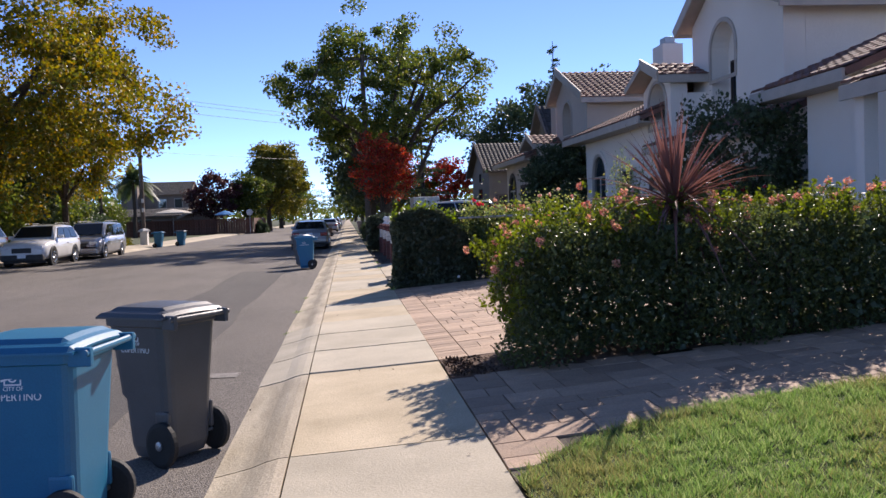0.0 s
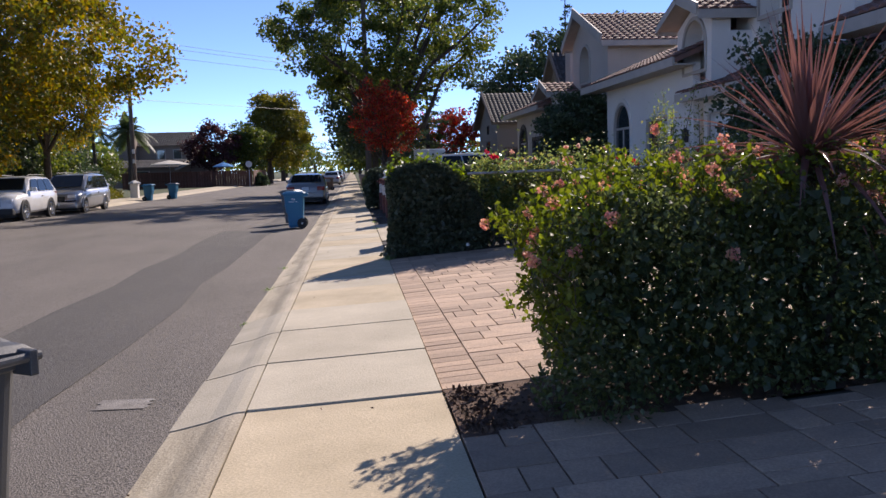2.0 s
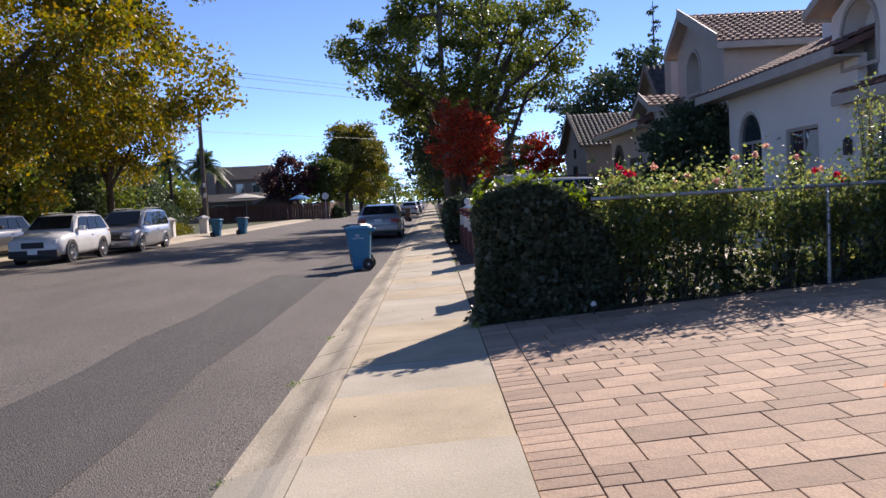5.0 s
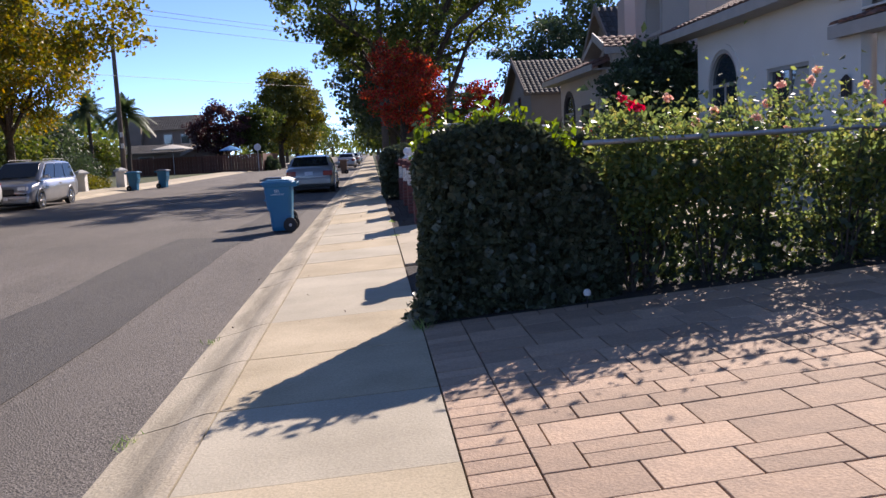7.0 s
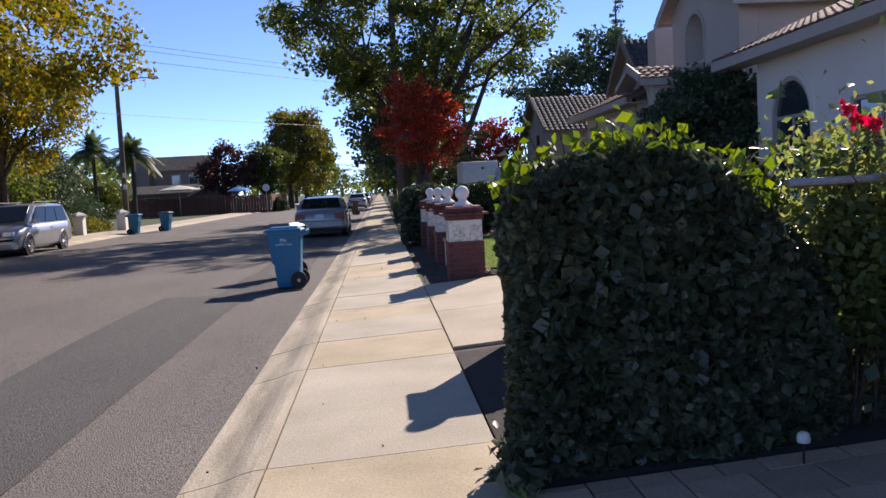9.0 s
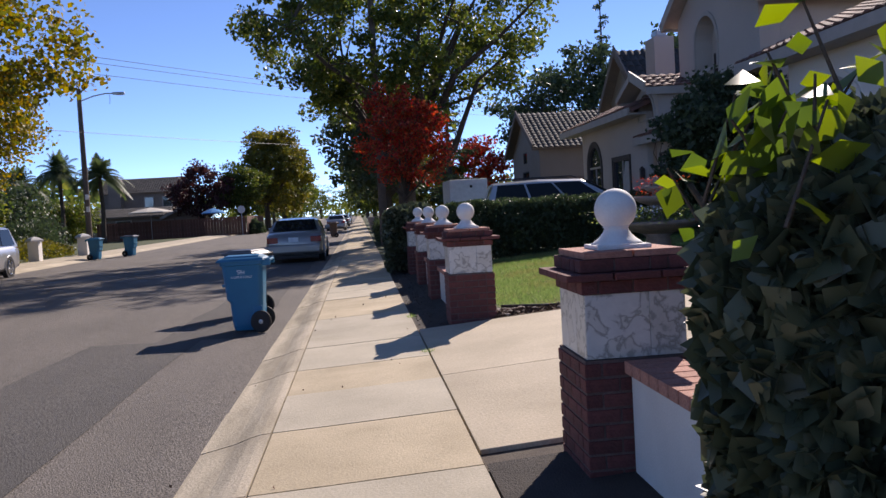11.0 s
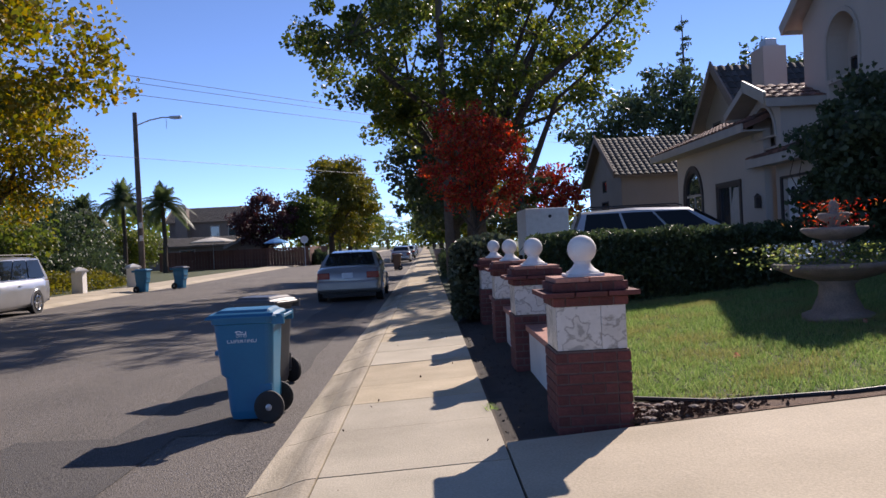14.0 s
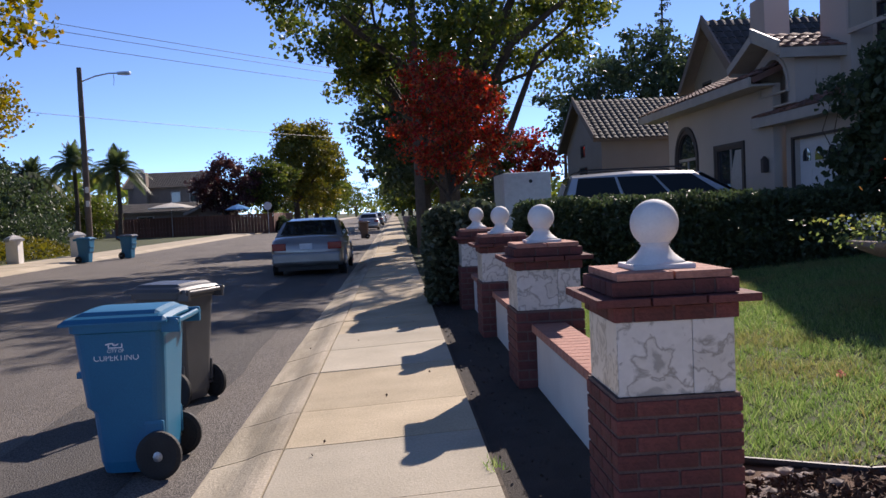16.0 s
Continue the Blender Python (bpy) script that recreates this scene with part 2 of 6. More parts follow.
M_ROSELEAF = leaf_mat("rose leaves", [(0.086, 0.117, 0.0469), (0.125, 0.164, 0.0625), (0.188, 0.226, 0.0703), (0.219, 0.195, 0.0703)], 0.6, 0.42)
# brighter, yellower copy of the lantana leaves: sunlight put into the colour
M_LANT_TOP = leaf_mat("lantana shoots in sunlit tint", [(0.0792, 0.111, 0.0158), (0.127, 0.158, 0.0238), (0.158, 0.182, 0.0277), (0.0713, 0.095, 0.0158)], 0.42, 0.6, 0.3)
M_FARWALL = mat("brown garden house wall", (0.26, 0.2, 0.16), (0.2, 0.155, 0.125), 0.9, 0.6, 30, 0.2)
M_PINK = leaf_mat("pink petals", [(0.58, 0.24, 0.2), (0.66, 0.38, 0.24), (0.62, 0.32, 0.28), (0.45, 0.15, 0.12)], 0.35, 0.7)
M_ROSE = leaf_mat("rose petals", [(0.55, 0.02, 0.06), (0.65, 0.05, 0.1), (0.5, 0.02, 0.05)], 0.4, 0.6)
M_ROSEPALE = leaf_mat("pale rose petals", [(0.7, 0.32, 0.3), (0.72, 0.5, 0.38), (0.75, 0.6, 0.5)], 0.4, 0.6)
M_CORDY = leaf_mat("cordyline leaves", [(0.13, 0.065, 0.06), (0.18, 0.09, 0.08), (0.26, 0.18, 0.15), (0.12, 0.07, 0.06)], 0.25, 0.24)
M_YELLOW = leaf_mat("autumn yellow leaves", [(0.08, 0.1, 0.018), (0.15, 0.14, 0.018), (0.28, 0.2, 0.02), (0.07, 0.095, 0.018), (0.33, 0.19, 0.02), (0.11, 0.12, 0.02), (0.2, 0.17, 0.02)], 0.45, 0.5)
M_GREENLEAF = leaf_mat("green tree leaves", [(0.0414, 0.0644, 0.0166), (0.069, 0.0966, 0.023), (0.101, 0.124, 0.0276), (0.147, 0.147, 0.0322)], 0.45, 0.45)
M_OLIVE = leaf_mat("olive green tree leaves", [(0.08, 0.085, 0.018), (0.13, 0.12, 0.022), (0.17, 0.14, 0.025), (0.06, 0.075, 0.018)], 0.4, 0.5)
# also fills hedge and rose interiors, where its dark tone paints the inner shade
M_DARKLEAF = leaf_mat("dark evergreen and shaded inner leaves", [(0.035, 0.0562, 0.0275), (0.0525, 0.075, 0.035), (0.0688, 0.0938, 0.0425)], 0.28, 0.5)
M_REDLEAF = leaf_mat("red autumn leaves", [(0.286, 0.039, 0.039), (0.442, 0.065, 0.0546), (0.546, 0.13, 0.078), (0.13, 0.078, 0.0312), (0.208, 0.0325, 0.0325)], 0.55, 0.5)
M_PURPLE = leaf_mat("purple plum leaves", [(0.05, 0.018, 0.02), (0.08, 0.028, 0.028), (0.06, 0.03, 0.022)], 0.3, 0.5)
M_PALM = leaf_mat("palm fronds", [(0.06, 0.085, 0.035), (0.09, 0.115, 0.045), (0.045, 0.065, 0.03)], 0.4, 0.5)


# ---- mesh helpers ----
def finish(name, bm, material, parent=None, label="", smooth=False):
    me = bpy.data.meshes.new(name)
    bm.normal_update()
    bm.to_mesh(me)
    bm.free()
    return link(name, me, material, parent, label, smooth)


def link(name, me, material, parent=None, label="", smooth=False):
    if material and not me.materials:
        me.materials.append(material)
    if smooth:
        me.polygons.foreach_set("use_smooth", [True] * len(me.polygons))
    ob = new(name, me)
    if parent:
        ob.parent = parent
    if label:
        ob["label"] = label
    return ob


def part(name, bm, material, parent, label="", smooth=False):
    return finish(name, bm, material, parent, label, smooth)


def thing(name, m, label, category, group="", kind=""):
    ob = new(name)
    ob.empty_display_size = 0.1
    ob.matrix_world = m
    return tagged(ob, label, category, group, kind)


def box(x0, x1, y0, y1, z0, z1, bevel=0.0, bm=None, taper=1.0):
    own = bm is None
    bm = bm or bmesh.new()
    r = bmesh.ops.create_cube(bm, size=1)
    for v in r["verts"]:
        k = taper if v.co.z < 0 else 1.0
        cx, cy = (x0 + x1) / 2, (y0 + y1) / 2
        v.co = Vector((cx + v.co.x * (x1 - x0) * k, cy + v.co.y * (y1 - y0) * k, z0 + (v.co.z + 0.5) * (z1 - z0)))
    if bevel:
        es = list({e for v in r["verts"] for e in v.link_edges})
        bmesh.ops.bevel(bm, geom=es, offset=bevel, segments=2 if own else 1, profile=0.6, affect='EDGES')
    return bm


def lathe(profile, seg=20, bm=None, centre=(0, 0), close=True):
    bm = bm or bmesh.new()
    rings = []
    for r, z in profile:
        rings.append([bm.verts.new((centre[0] + r * math.cos(2 * math.pi * i / seg), centre[1] + r * math.sin(2 * math.pi * i / seg), z)) for i in range(seg)])
    for a, b in zip(rings, rings[1:]):
        for i in range(seg):
            bm.faces.new((a[i], a[(i + 1) % seg], b[(i + 1) % seg], b[i]))
    if close:
        bm.faces.new(list(reversed(rings[0])))
        bm.faces.new(rings[-1])
    return bm


def tube(points, radii, seg=7, bm=None):
    bm = bm or bmesh.new()
    pts = [Vector(p) for p in points]
    rings = []
    for i, p in enumerate(pts):
        d = (pts[min(i + 1, len(pts) - 1)] - pts[max(i - 1, 0)]).normalized()
        u = d.cross(Vector((0.3, 0.9, 0.1))).normalized() if abs(d.z) > 0.5 else d.cross(Vector((0, 0, 1))).normalized()
        w = d.cross(u)
        r = radii[i] if isinstance(radii, (list, tuple)) else radii
        rings.append([bm.verts.new(p + (u * math.cos(2 * math.pi * k / seg) + w * math.sin(2 * math.pi * k / seg)) * r) for k in range(seg)])
    for a, b in zip(rings, rings[1:]):
        for k in range(seg):
            bm.faces.new((a[k], a[(k + 1) % seg], b[(k + 1) % seg], b[k]))
    bm.faces.new(list(reversed(rings[0])))
    bm.faces.new(rings[-1])
    return bm


def plate(outline, holes, thick, to3d, bm=None):
    """A flat slab with holes: 2D loops, a thickness, and a map from (u, v, w) to space."""
    flat = bmesh.new()
    edges = []
    for loop in [outline] + list(holes):
        vs = [flat.verts.new((u, v, 0)) for u, v in loop]
        edges += [flat.edges.new((vs[i], vs[(i + 1) % len(vs)])) for i in range(len(vs))]
    bmesh.ops.triangle_fill(flat, use_beauty=True, use_dissolve=False, edges=edges)
    faces = list(flat.faces)
    r = bmesh.ops.extrude_face_region(flat, geom=faces)
    for v in r["geom"]:
        if isinstance(v, bmesh.types.BMVert):
            v.co.z = thick
    for v in flat.verts:
        v.co = Vector(to3d(v.co.x, v.co.y, v.co.z))
    bmesh.ops.recalc_face_normals(flat, faces=flat.faces)
    if bm is None:
        return flat
    me = bpy.data.meshes.new("tmp")
    flat.to_mesh(me)
    flat.free()
    bm.from_mesh(me)
    bpy.data.meshes.remove(me)
    return bm


def leaf_mesh(name, pos, size, rng, out=None, fold=0.25, wide=0.55, droop=0.0, spread=1.0):
    """Many separate folded leaves: pos (n, 3); size a number or (n,); out (n, 3) the way they lean."""
    n = len(pos)
    size = np.broadcast_to(np.asarray(size, float), (n,))[:, None] * rng.uniform(0.65, 1.3, (n, 1))
    d = rng.normal(0, 1, (n, 3)) * spread
    if out is not None:
        d = d + out * 1.1
    d[:, 2] -= droop
    d /= np.linalg.norm(d, axis=1)[:, None] + 1e-9
    s = np.cross(d, rng.normal(0, 1, (n, 3)))
    s /= np.linalg.norm(s, axis=1)[:, None] + 1e-9
    nn = np.cross(d, s)
    base, tip = pos - d * size * 0.5, pos + d * size * 0.5
    mid = pos - d * size * 0.06
    le = mid + s * size * wide * 0.5 + nn * size * fold * 0.4
    ri = mid - s * size * wide * 0.5 + nn * size * fold * 0.4
    co = np.stack([base, ri, tip, le], 1).reshape(-1, 3)
    me = bpy.data.meshes.new(name)
    me.vertices.add(4 * n)
    me.vertices.foreach_set("co", co.astype(np.float32).ravel())
    idx = np.arange(n)[:, None] * 4
    tri = np.concatenate([idx + [0, 1, 2], idx + [0, 2, 3]], 1).astype(np.int32).ravel()
    me.loops.add(6 * n)
    me.loops.foreach_set("vertex_index", tri)
    me.polygons.add(2 * n)
    me.polygons.foreach_set("loop_start", np.arange(0, 6 * n, 3, dtype=np.int32))
    me.update(calc_edges=True)
    return me


def blades(name, pts, h, w, rng, lean=0.4):
    """Grass: one bent triangle pair a blade."""
    n = len(pts)
    a = rng.uniform(0, 2 * math.pi, n)
    side = np.stack([np.cos(a), np.sin(a), np.zeros(n)], 1) * w / 2
    hh = np.reshape(h, (-1, 1)) * rng.uniform(0.5, 1.3, (n, 1))
    b = rng.uniform(0, 2 * math.pi, n)
    tip = np.stack([np.cos(b), np.sin(b), np.zeros(n)], 1) * hh * lean * rng.uniform(0.2, 1.6, (n, 1))
    tip[:, 2] = hh[:, 0]
    co = np.stack([pts - side, pts + side, pts + tip], 1).reshape(-1, 3)
    me = bpy.data.meshes.new(name)
    me.vertices.add(3 * n)
    me.vertices.foreach_set("co", co.astype(np.float32).ravel())
    me.loops.add(3 * n)
    me.loops.foreach_set("vertex_index", np.arange(3 * n, dtype=np.int32))
    me.polygons.add(n)
    me.polygons.foreach_set("loop_start", np.arange(0, 3 * n, 3, dtype=np.int32))
    me.update(calc_edges=True)
    return me


def yard_z(x):
    return 0.06 + 0.07 * max(0.0, min(x, 9.6) - 0.63)


def road_z(x):
    if x > -6.5:
        return -0.10 + (-1.1 - x) / 5.4 * 0.07
    return -0.03 - (-6.5 - x) / 7.0 * 0.04


# ---- ground and street ----
def strip(name, prof, y0, y1, material, ny=1):
    bm = bmesh.new()
    rows = [[bm.verts.new((x, y0 + (y1 - y0) * j / ny, z)) for x, z in prof] for j in range(ny + 1)]
    for a, b in zip(rows, rows[1:]):
        for i in range(len(prof) - 1):
            bm.faces.new((a[i], a[i + 1], b[i + 1], b[i]))
    return finish(name, bm, material)


tagged(strip("ground", [(-1500, 0.0), (-15, 0.02), (-14.95, -0.3), (0.6, -0.3), (0.64, 0.01), (9.6, 0.64), (1500, 0.7)], -300, 2500, M_SOIL),
       "dry green lawn and soil of the yards", "ground", kind="structure")
tagged(strip("road", [(-14.6, -0.06), (-13, -0.065), (-10, -0.045), (-6.5, -0.03), (-4, -0.06), (-2.5, -0.085), (-1.09, -0.102), (-1.0, -0.2)], -60, 700, M_ASPHALT),
       "sunlit grey asphalt street with worn patches", "road", kind="structure")


def road_patch(x0, x1, y0, y1, material, label, seed, lift=0.004):
    rng = random.Random(seed)
    bm = bmesh.new()
    n = 14
    l, r = [], []
    for i in range(n + 1):
        y = y0 + (y1 - y0) * i / n
        j = 0.07 * min(1, (x1 - x0))
        xa, xb = x0 + rng.uniform(-j, j), x1 + rng.uniform(-j, j)
        l.append(bm.verts.new((xa, y, road_z(xa) + lift)))
        r.append(bm.verts.new((xb, y, road_z(xb) + lift)))
    for i in range(n):
        bm.faces.new((l[i], r[i], r[i + 1], l[i + 1]))
    tagged(finish("road_patch", bm, material), label, "road patch", kind="structure")


road_patch(-3.45, -2.08, -4, 27, M_ASPHALT_OLD, "dark asphalt repair strip in the street", 1)
road_patch(-1.74, -1.38, 9.26, 9.52, M_ASPHALT_PALE, "pale worn asphalt patch by the gutter", 2)
road_patch(-9.5, -7.8, 40.5, 41.3, M_ASPHALT_PALE, "pale worn asphalt patch in the street", 3)
road_patch(-2.6, -1.5, 27, 45, M_ASPHALT_OLD, "dark asphalt repair strip in the street", 4)

JOINTS = [-8.4, -5.6, -2.75, 0.1, 2.95, 5.85, 8.68, 9.98, 11.3, 12.5, 14.0, 15.2, 16.4, 17.7, 20.28, 21.55, 22.7, 23.8, 25.1, 26.45, 27.6, 28.6, 30.15, 31.4, 32.6]
while JOINTS[-1] < 120:
    JOINTS.append(JOINTS[-1] + 1.25)
pavement = thing("pavement", Matrix(), "tan and grey concrete pavement slabs with dark joints", "pavement", kind="structure")
gutter = thing("gutter", Matrix(), "rolled concrete kerb and gutter with stains", "kerb", kind="structure")
slab_rng = random.Random(5)


def slab(name, prof, y0, y1, material, parent, lift0=0.0, skew=0.0):
    bm = bmesh.new()
    g = 0.008
    top = []
    n = 3
    for j in range(n + 1):
        y = y0 + g + (y1 - y0 - 2 * g) * j / n
        top.append([bm.verts.new((x, y + skew * (x - prof[0][0]), z + lift0)) for x, z in prof])
    for a, b in zip(top, top[1:]):
        for i in range(len(prof) - 1):
            bm.faces.new((a[i], a[i + 1], b[i + 1], b[i]))
    edge = [e for e in bm.edges if e.is_boundary]
    r = bmesh.ops.extrude_edge_only(bm, edges=edge)
    for v in r["geom"]:
        if isinstance(v, bmesh.types.BMVert):
            v.co.z -= 0.1
    return part(name, bm, material, parent)


for i, (a, b) in enumerate(zip(JOINTS, JOINTS[1:])):
    pale = 8.5 < a < 12.0 or 17.5 < a < 18 or 21.5 < a < 22 or 26 < a < 27 or 2.5 < a < 3.5 or slab_rng.random() < 0.12
    mt = M_CONC_GREY if pale else M_CONC_TAN
    lift = slab_rng.uniform(-0.004, 0.004)
    lift = {6: 0.014, 7: 0.02, 8: 0.024, 9: 0.008}.get(i, lift)
    slab("slab", [(-0.615, 0.0), (-0.2, 0.018), (0.2, 0.038), (0.63, 0.06)], a, b, mt, pavement, lift)
    wob = slab_rng.uniform(-0.012, 0.012)
    slab("kerb_stone", [(-1.1 + wob, -0.105), (-1.0, -0.085), (-0.86, -0.055), (-0.76, -0.02), (-0.69, -0.004), (-0.628, 0.0)], a, b,
         M_CONC_GREY if 8.5 < a < 12.0 else M_GUTTER, gutter, lift * 0.5)
tagged(strip("pavement_bed", [(-1.09, -0.13), (-0.62, -0.03), (0.66, 0.03)], -9, 120, M_JOINT), "dark earth under the pavement joints", "ground", kind="structure")

# far pavement and kerb
tagged(strip("far_pavement", [(-12.5, -0.06), (-12.7, -0.04), (-12.95, 0.04), (-14.9, 0.08), (-15.1, 0.0)], 47.5, 320, M_DRIVE, 60), "pale concrete pavement across the street", "pavement", kind="structure")
tagged(strip("far_pavement", [(-14.5, -0.06), (-14.7, -0.03), (-14.9, 0.04), (-16.4, 0.08), (-16.5, 0.0)], -60, 46.8, M_DRIVE, 20), "pale concrete pavement across the street", "pavement", kind="structure")
tagged(strip("near_pavement_far_end", [(-1.1, -0.1), (-0.8, -0.02), (-0.6, 0.0), (0.64, 0.06)], 120, 500, M_CONC_TAN, 40), "tan concrete pavement in the distance", "pavement", kind="structure")


# driveways, beds, lawns on the house side
def yard_sheet(name, outline, material, label, category, lift=0.004, kind="structure", n=14):
    x0, x1 = min(p[0] for p in outline), max(p[0] for p in outline)
    bm = bmesh.new()
    vs = [bm.verts.new((x, y, 0)) for x, y in outline]
    f = bm.faces.new(vs)
    if f.normal.z < 0:
        f.normal_flip()
    bmesh.ops.triangulate(bm, faces=bm.faces[:])
    bmesh.ops.subdivide_edges(bm, edges=bm.edges[:], cuts=3)
    for v in bm.verts:
        v.co.z = yard_z(v.co.x) + lift
    return tagged(finish(name, bm, material), label, category, kind=kind)


yard_sheet("paver_bed", [(0.645, 8.72), (9.6, 8.72), (9.6, 16.95), (0.645, 16.95)], M_JOINT, "dark joint sand under the driveway pavers", "ground", -0.012)
yard_sheet("paver_bed", [(0.645, 4.8), (1.45, 5.5), (9.6, 5.85), (9.6, 8.0), (2.5, 7.72), (0.645, 7.72)], M_JOINT, "dark joint sand under the walkway pavers", "ground", -0.012)
yard_sheet("planting_bed", [(0.645, 7.72), (1.4, 7.7), (9.6, 7.9), (9.6, 10.0), (1.9, 9.6), (1.5, 8.72), (0.645, 8.72)], M_MULCH, "dark bark mulch bed under the hedge", "planting bed", 0.004)
yard_sheet("planting_bed", [(0.645, 16.93), (9.6, 16.93), (9.6, 20.4), (1.7, 20.3), (0.645, 20.3)], M_EARTH, "dark soil bed under ivy and roses", "planting bed", -0.004)
driveway = thing("driveway", Matrix(), "pale concrete driveway slabs with dark joints", "driveway", kind="structure")


def drive_slab(x0, x1, y0, y1):
    bm = box(x0 + 0.006, x1 - 0.006, y0 + 0.006, y1 - 0.006, -0.08, 0.0, 0.004)
    for v in bm.verts:
        v.co.z += yard_z(v.co.x)
    part("slab", bm, M_DRIVE, driveway)


for x0, x1 in ((0.64, 3.4), (3.4, 6.4), (6.4, 9.8)):
    for y0, y1 in ((20.55, 22.78), (22.78, 25.55)):
        drive_slab(x0, x1, y0, y1)
yard_sheet("driveway_bed", [(0.645, 20.3), (9.8, 20.3), (9.8, 25.7), (0.645, 25.7)], M_JOINT, "dark earth under the driveway joints", "ground", -0.03)
# ---- wheeled carts ----
def wheel_bm(r, w, seg=20):
    bm = bmesh.new()
    prof = [(0.0, -w / 2), (r * 0.82, -w / 2), (r * 0.96, -w / 2 + 0.008), (r, -w * 0.3), (r, w * 0.3), (r * 0.96, w / 2 - 0.008), (r * 0.82, w / 2), (0.0, w / 2)]
    lathe([(max(a, 0.001), b) for a, b in prof], seg, bm)
    return bm


def turned(bm, m):
    bmesh.ops.transform(bm, matrix=m, verts=bm.verts)
    return bm


def cart(x, y, rz, material, lid_material, label, city=False, scale=1.05, slim=0.92):
    """Local: +x hinge and wheels, -y the side with the print."""
    z = road_z(x)
    c = thing("wheeled_cart", pose(x, y, z, 0, 0, rz) @ Matrix.Diagonal((scale * slim, scale * slim, scale, 1)), label, "wheelie bin", "wheeled carts at the kerb")
    bm = bmesh.new()
    # height, front x, back x, half width
    levels = [(0.03, -0.185, 0.2, 0.2), (0.1, -0.2, 0.225, 0.222), (0.4, -0.222, 0.24, 0.242), (0.43, -0.262, 0.242, 0.245), (0.5, -0.268, 0.247, 0.25),
              (0.87, -0.3, 0.27, 0.288), (0.88, -0.322, 0.29, 0.308), (0.935, -0.326, 0.292, 0.312)]
    rings = []
    for zz, xa, xb, hy in levels:
        ring = []
        k = 0.075
        for cx, cy, a0 in ((xb - k, hy - k, 0), (xa + k, hy - k, 90), (xa + k, -hy + k, 180), (xb - k, -hy + k, 270)):
            ring += [(cx + k * math.cos(radians(a0 + q * 22.5)), cy + k * math.sin(radians(a0 + q * 22.5))) for q in range(5)]
        rings.append([bm.verts.new((px, py, zz)) for px, py in ring])
    n = len(rings[0])
    for lower, upper in zip(rings, rings[1:]):
        for i in range(n):
            bm.faces.new((lower[i], lower[(i + 1) % n], upper[(i + 1) % n], upper[i]))
    bm.faces.new(list(reversed(rings[0])))
    bm.faces.new(rings[-1])
    bmesh.ops.recalc_face_normals(bm, faces=bm.faces)
    part("body", bm, material, c)
    # lid: raised crown with a flat rim, slightly domed
    bm = bmesh.new()
    nx, ny = 22, 20
    g = []
    for i in range(nx + 1):
        row = []
        for j in range(ny + 1):
            u, v = -0.36 + 0.67 * i / nx, -0.33 + 0.66 * j / ny
            edge = min(u + 0.3, 0.27 - u, 0.28 - abs(v))
            zz = 0.946 + 0.03 * max(0.0, min(1.0, edge / 0.05)) + 0.012 * (1 - (v / 0.33) ** 2)
            if i in (0, nx) or j in (0, ny):
                zz -= 0.022
            row.append(bm.verts.new((u, v, zz)))
        g.append(row)
    for i in range(nx):
        for j in range(ny):
            bm.faces.new((g[i][j], g[i + 1][j], g[i + 1][j + 1], g[i][j + 1]))
    r = bmesh.ops.extrude_face_region(bm, geom=list(bm.faces))
    for v in r["geom"]:
        if isinstance(v, bmesh.types.BMVert):
            v.co.z += 0.012
    bmesh.ops.recalc_face_normals(bm, faces=bm.faces)
    part("lid", bm, lid_material, c)
    for sy in (-1, 1):
        part("handle_bracket", box(0.26, 0.38, sy * 0.27 - 0.02, sy * 0.27 + 0.02, 0.86, 0.95, 0.008), material, c)
    part("handle", tube([(0.36, -0.31, 0.925), (0.365, 0, 0.925), (0.36, 0.31, 0.925)], 0.017, 10), material, c)
    part("axle", tube([(0.2, -0.27, 0.14), (0.2, 0.27, 0.14)], 0.012, 8), M_METAL, c)
    for sy in (-1, 1):
        w = part("wheel", turned(wheel_bm(0.142, 0.06, 28), pose(0.2, sy * 0.28, 0.14, 90)), M_BLACK, c)
        hub = turned(lathe([(0.03, -0.005), (0.03, 0.004), (0.012, 0.01)], 12), pose(0.2, sy * 0.313, 0.14, 90 * (1 if sy < 0 else -1)))
        part("hub", hub, M_METAL, w, "pale metal hub cap")
        arch = box(0.1, 0.232, sy * 0.225 - 0.02, sy * 0.225 + 0.02, 0.16, 0.34, 0.02)
        part("wheel_housing", arch, material, c)
    part("front_rib", box(-0.312, -0.27, -0.2, 0.2, 0.60, 0.64, 0.008), material, c)
    if city:
        cu = bpy.data.curves.new("words", 'FONT')
        cu.body, cu.size, cu.align_x, cu.extrude = "CUPERTINO", 0.052, 'CENTER', 0.001
        tmp = bpy.data.objects.new("words", cu)
        scene.collection.objects.link(tmp)
        me = bpy.data.meshes.new_from_object(tmp.evaluated_get(bpy.context.evaluated_depsgraph_get()))
        bpy.data.objects.remove(tmp)
        me.materials.clear()
        tilt = 5.8
        m = pose(-0.03, -0.2765, 0.71, 90 - tilt)
        me.transform(m)
        link("lettering", me, M_PRINT, c, "white printed city name")
        cu = bpy.data.curves.new("words", 'FONT')
        cu.body, cu.size, cu.align_x, cu.extrude = "CITY OF", 0.028, 'CENTER', 0.001
        tmp = bpy.data.objects.new("words", cu)
        scene.collection.objects.link(tmp)
        me = bpy.data.meshes.new_from_object(tmp.evaluated_get(bpy.context.evaluated_depsgraph_get()))
        bpy.data.objects.remove(tmp)
        me.materials.clear()
        me.transform(pose(-0.03, -0.2805, 0.758, 90 - tilt))
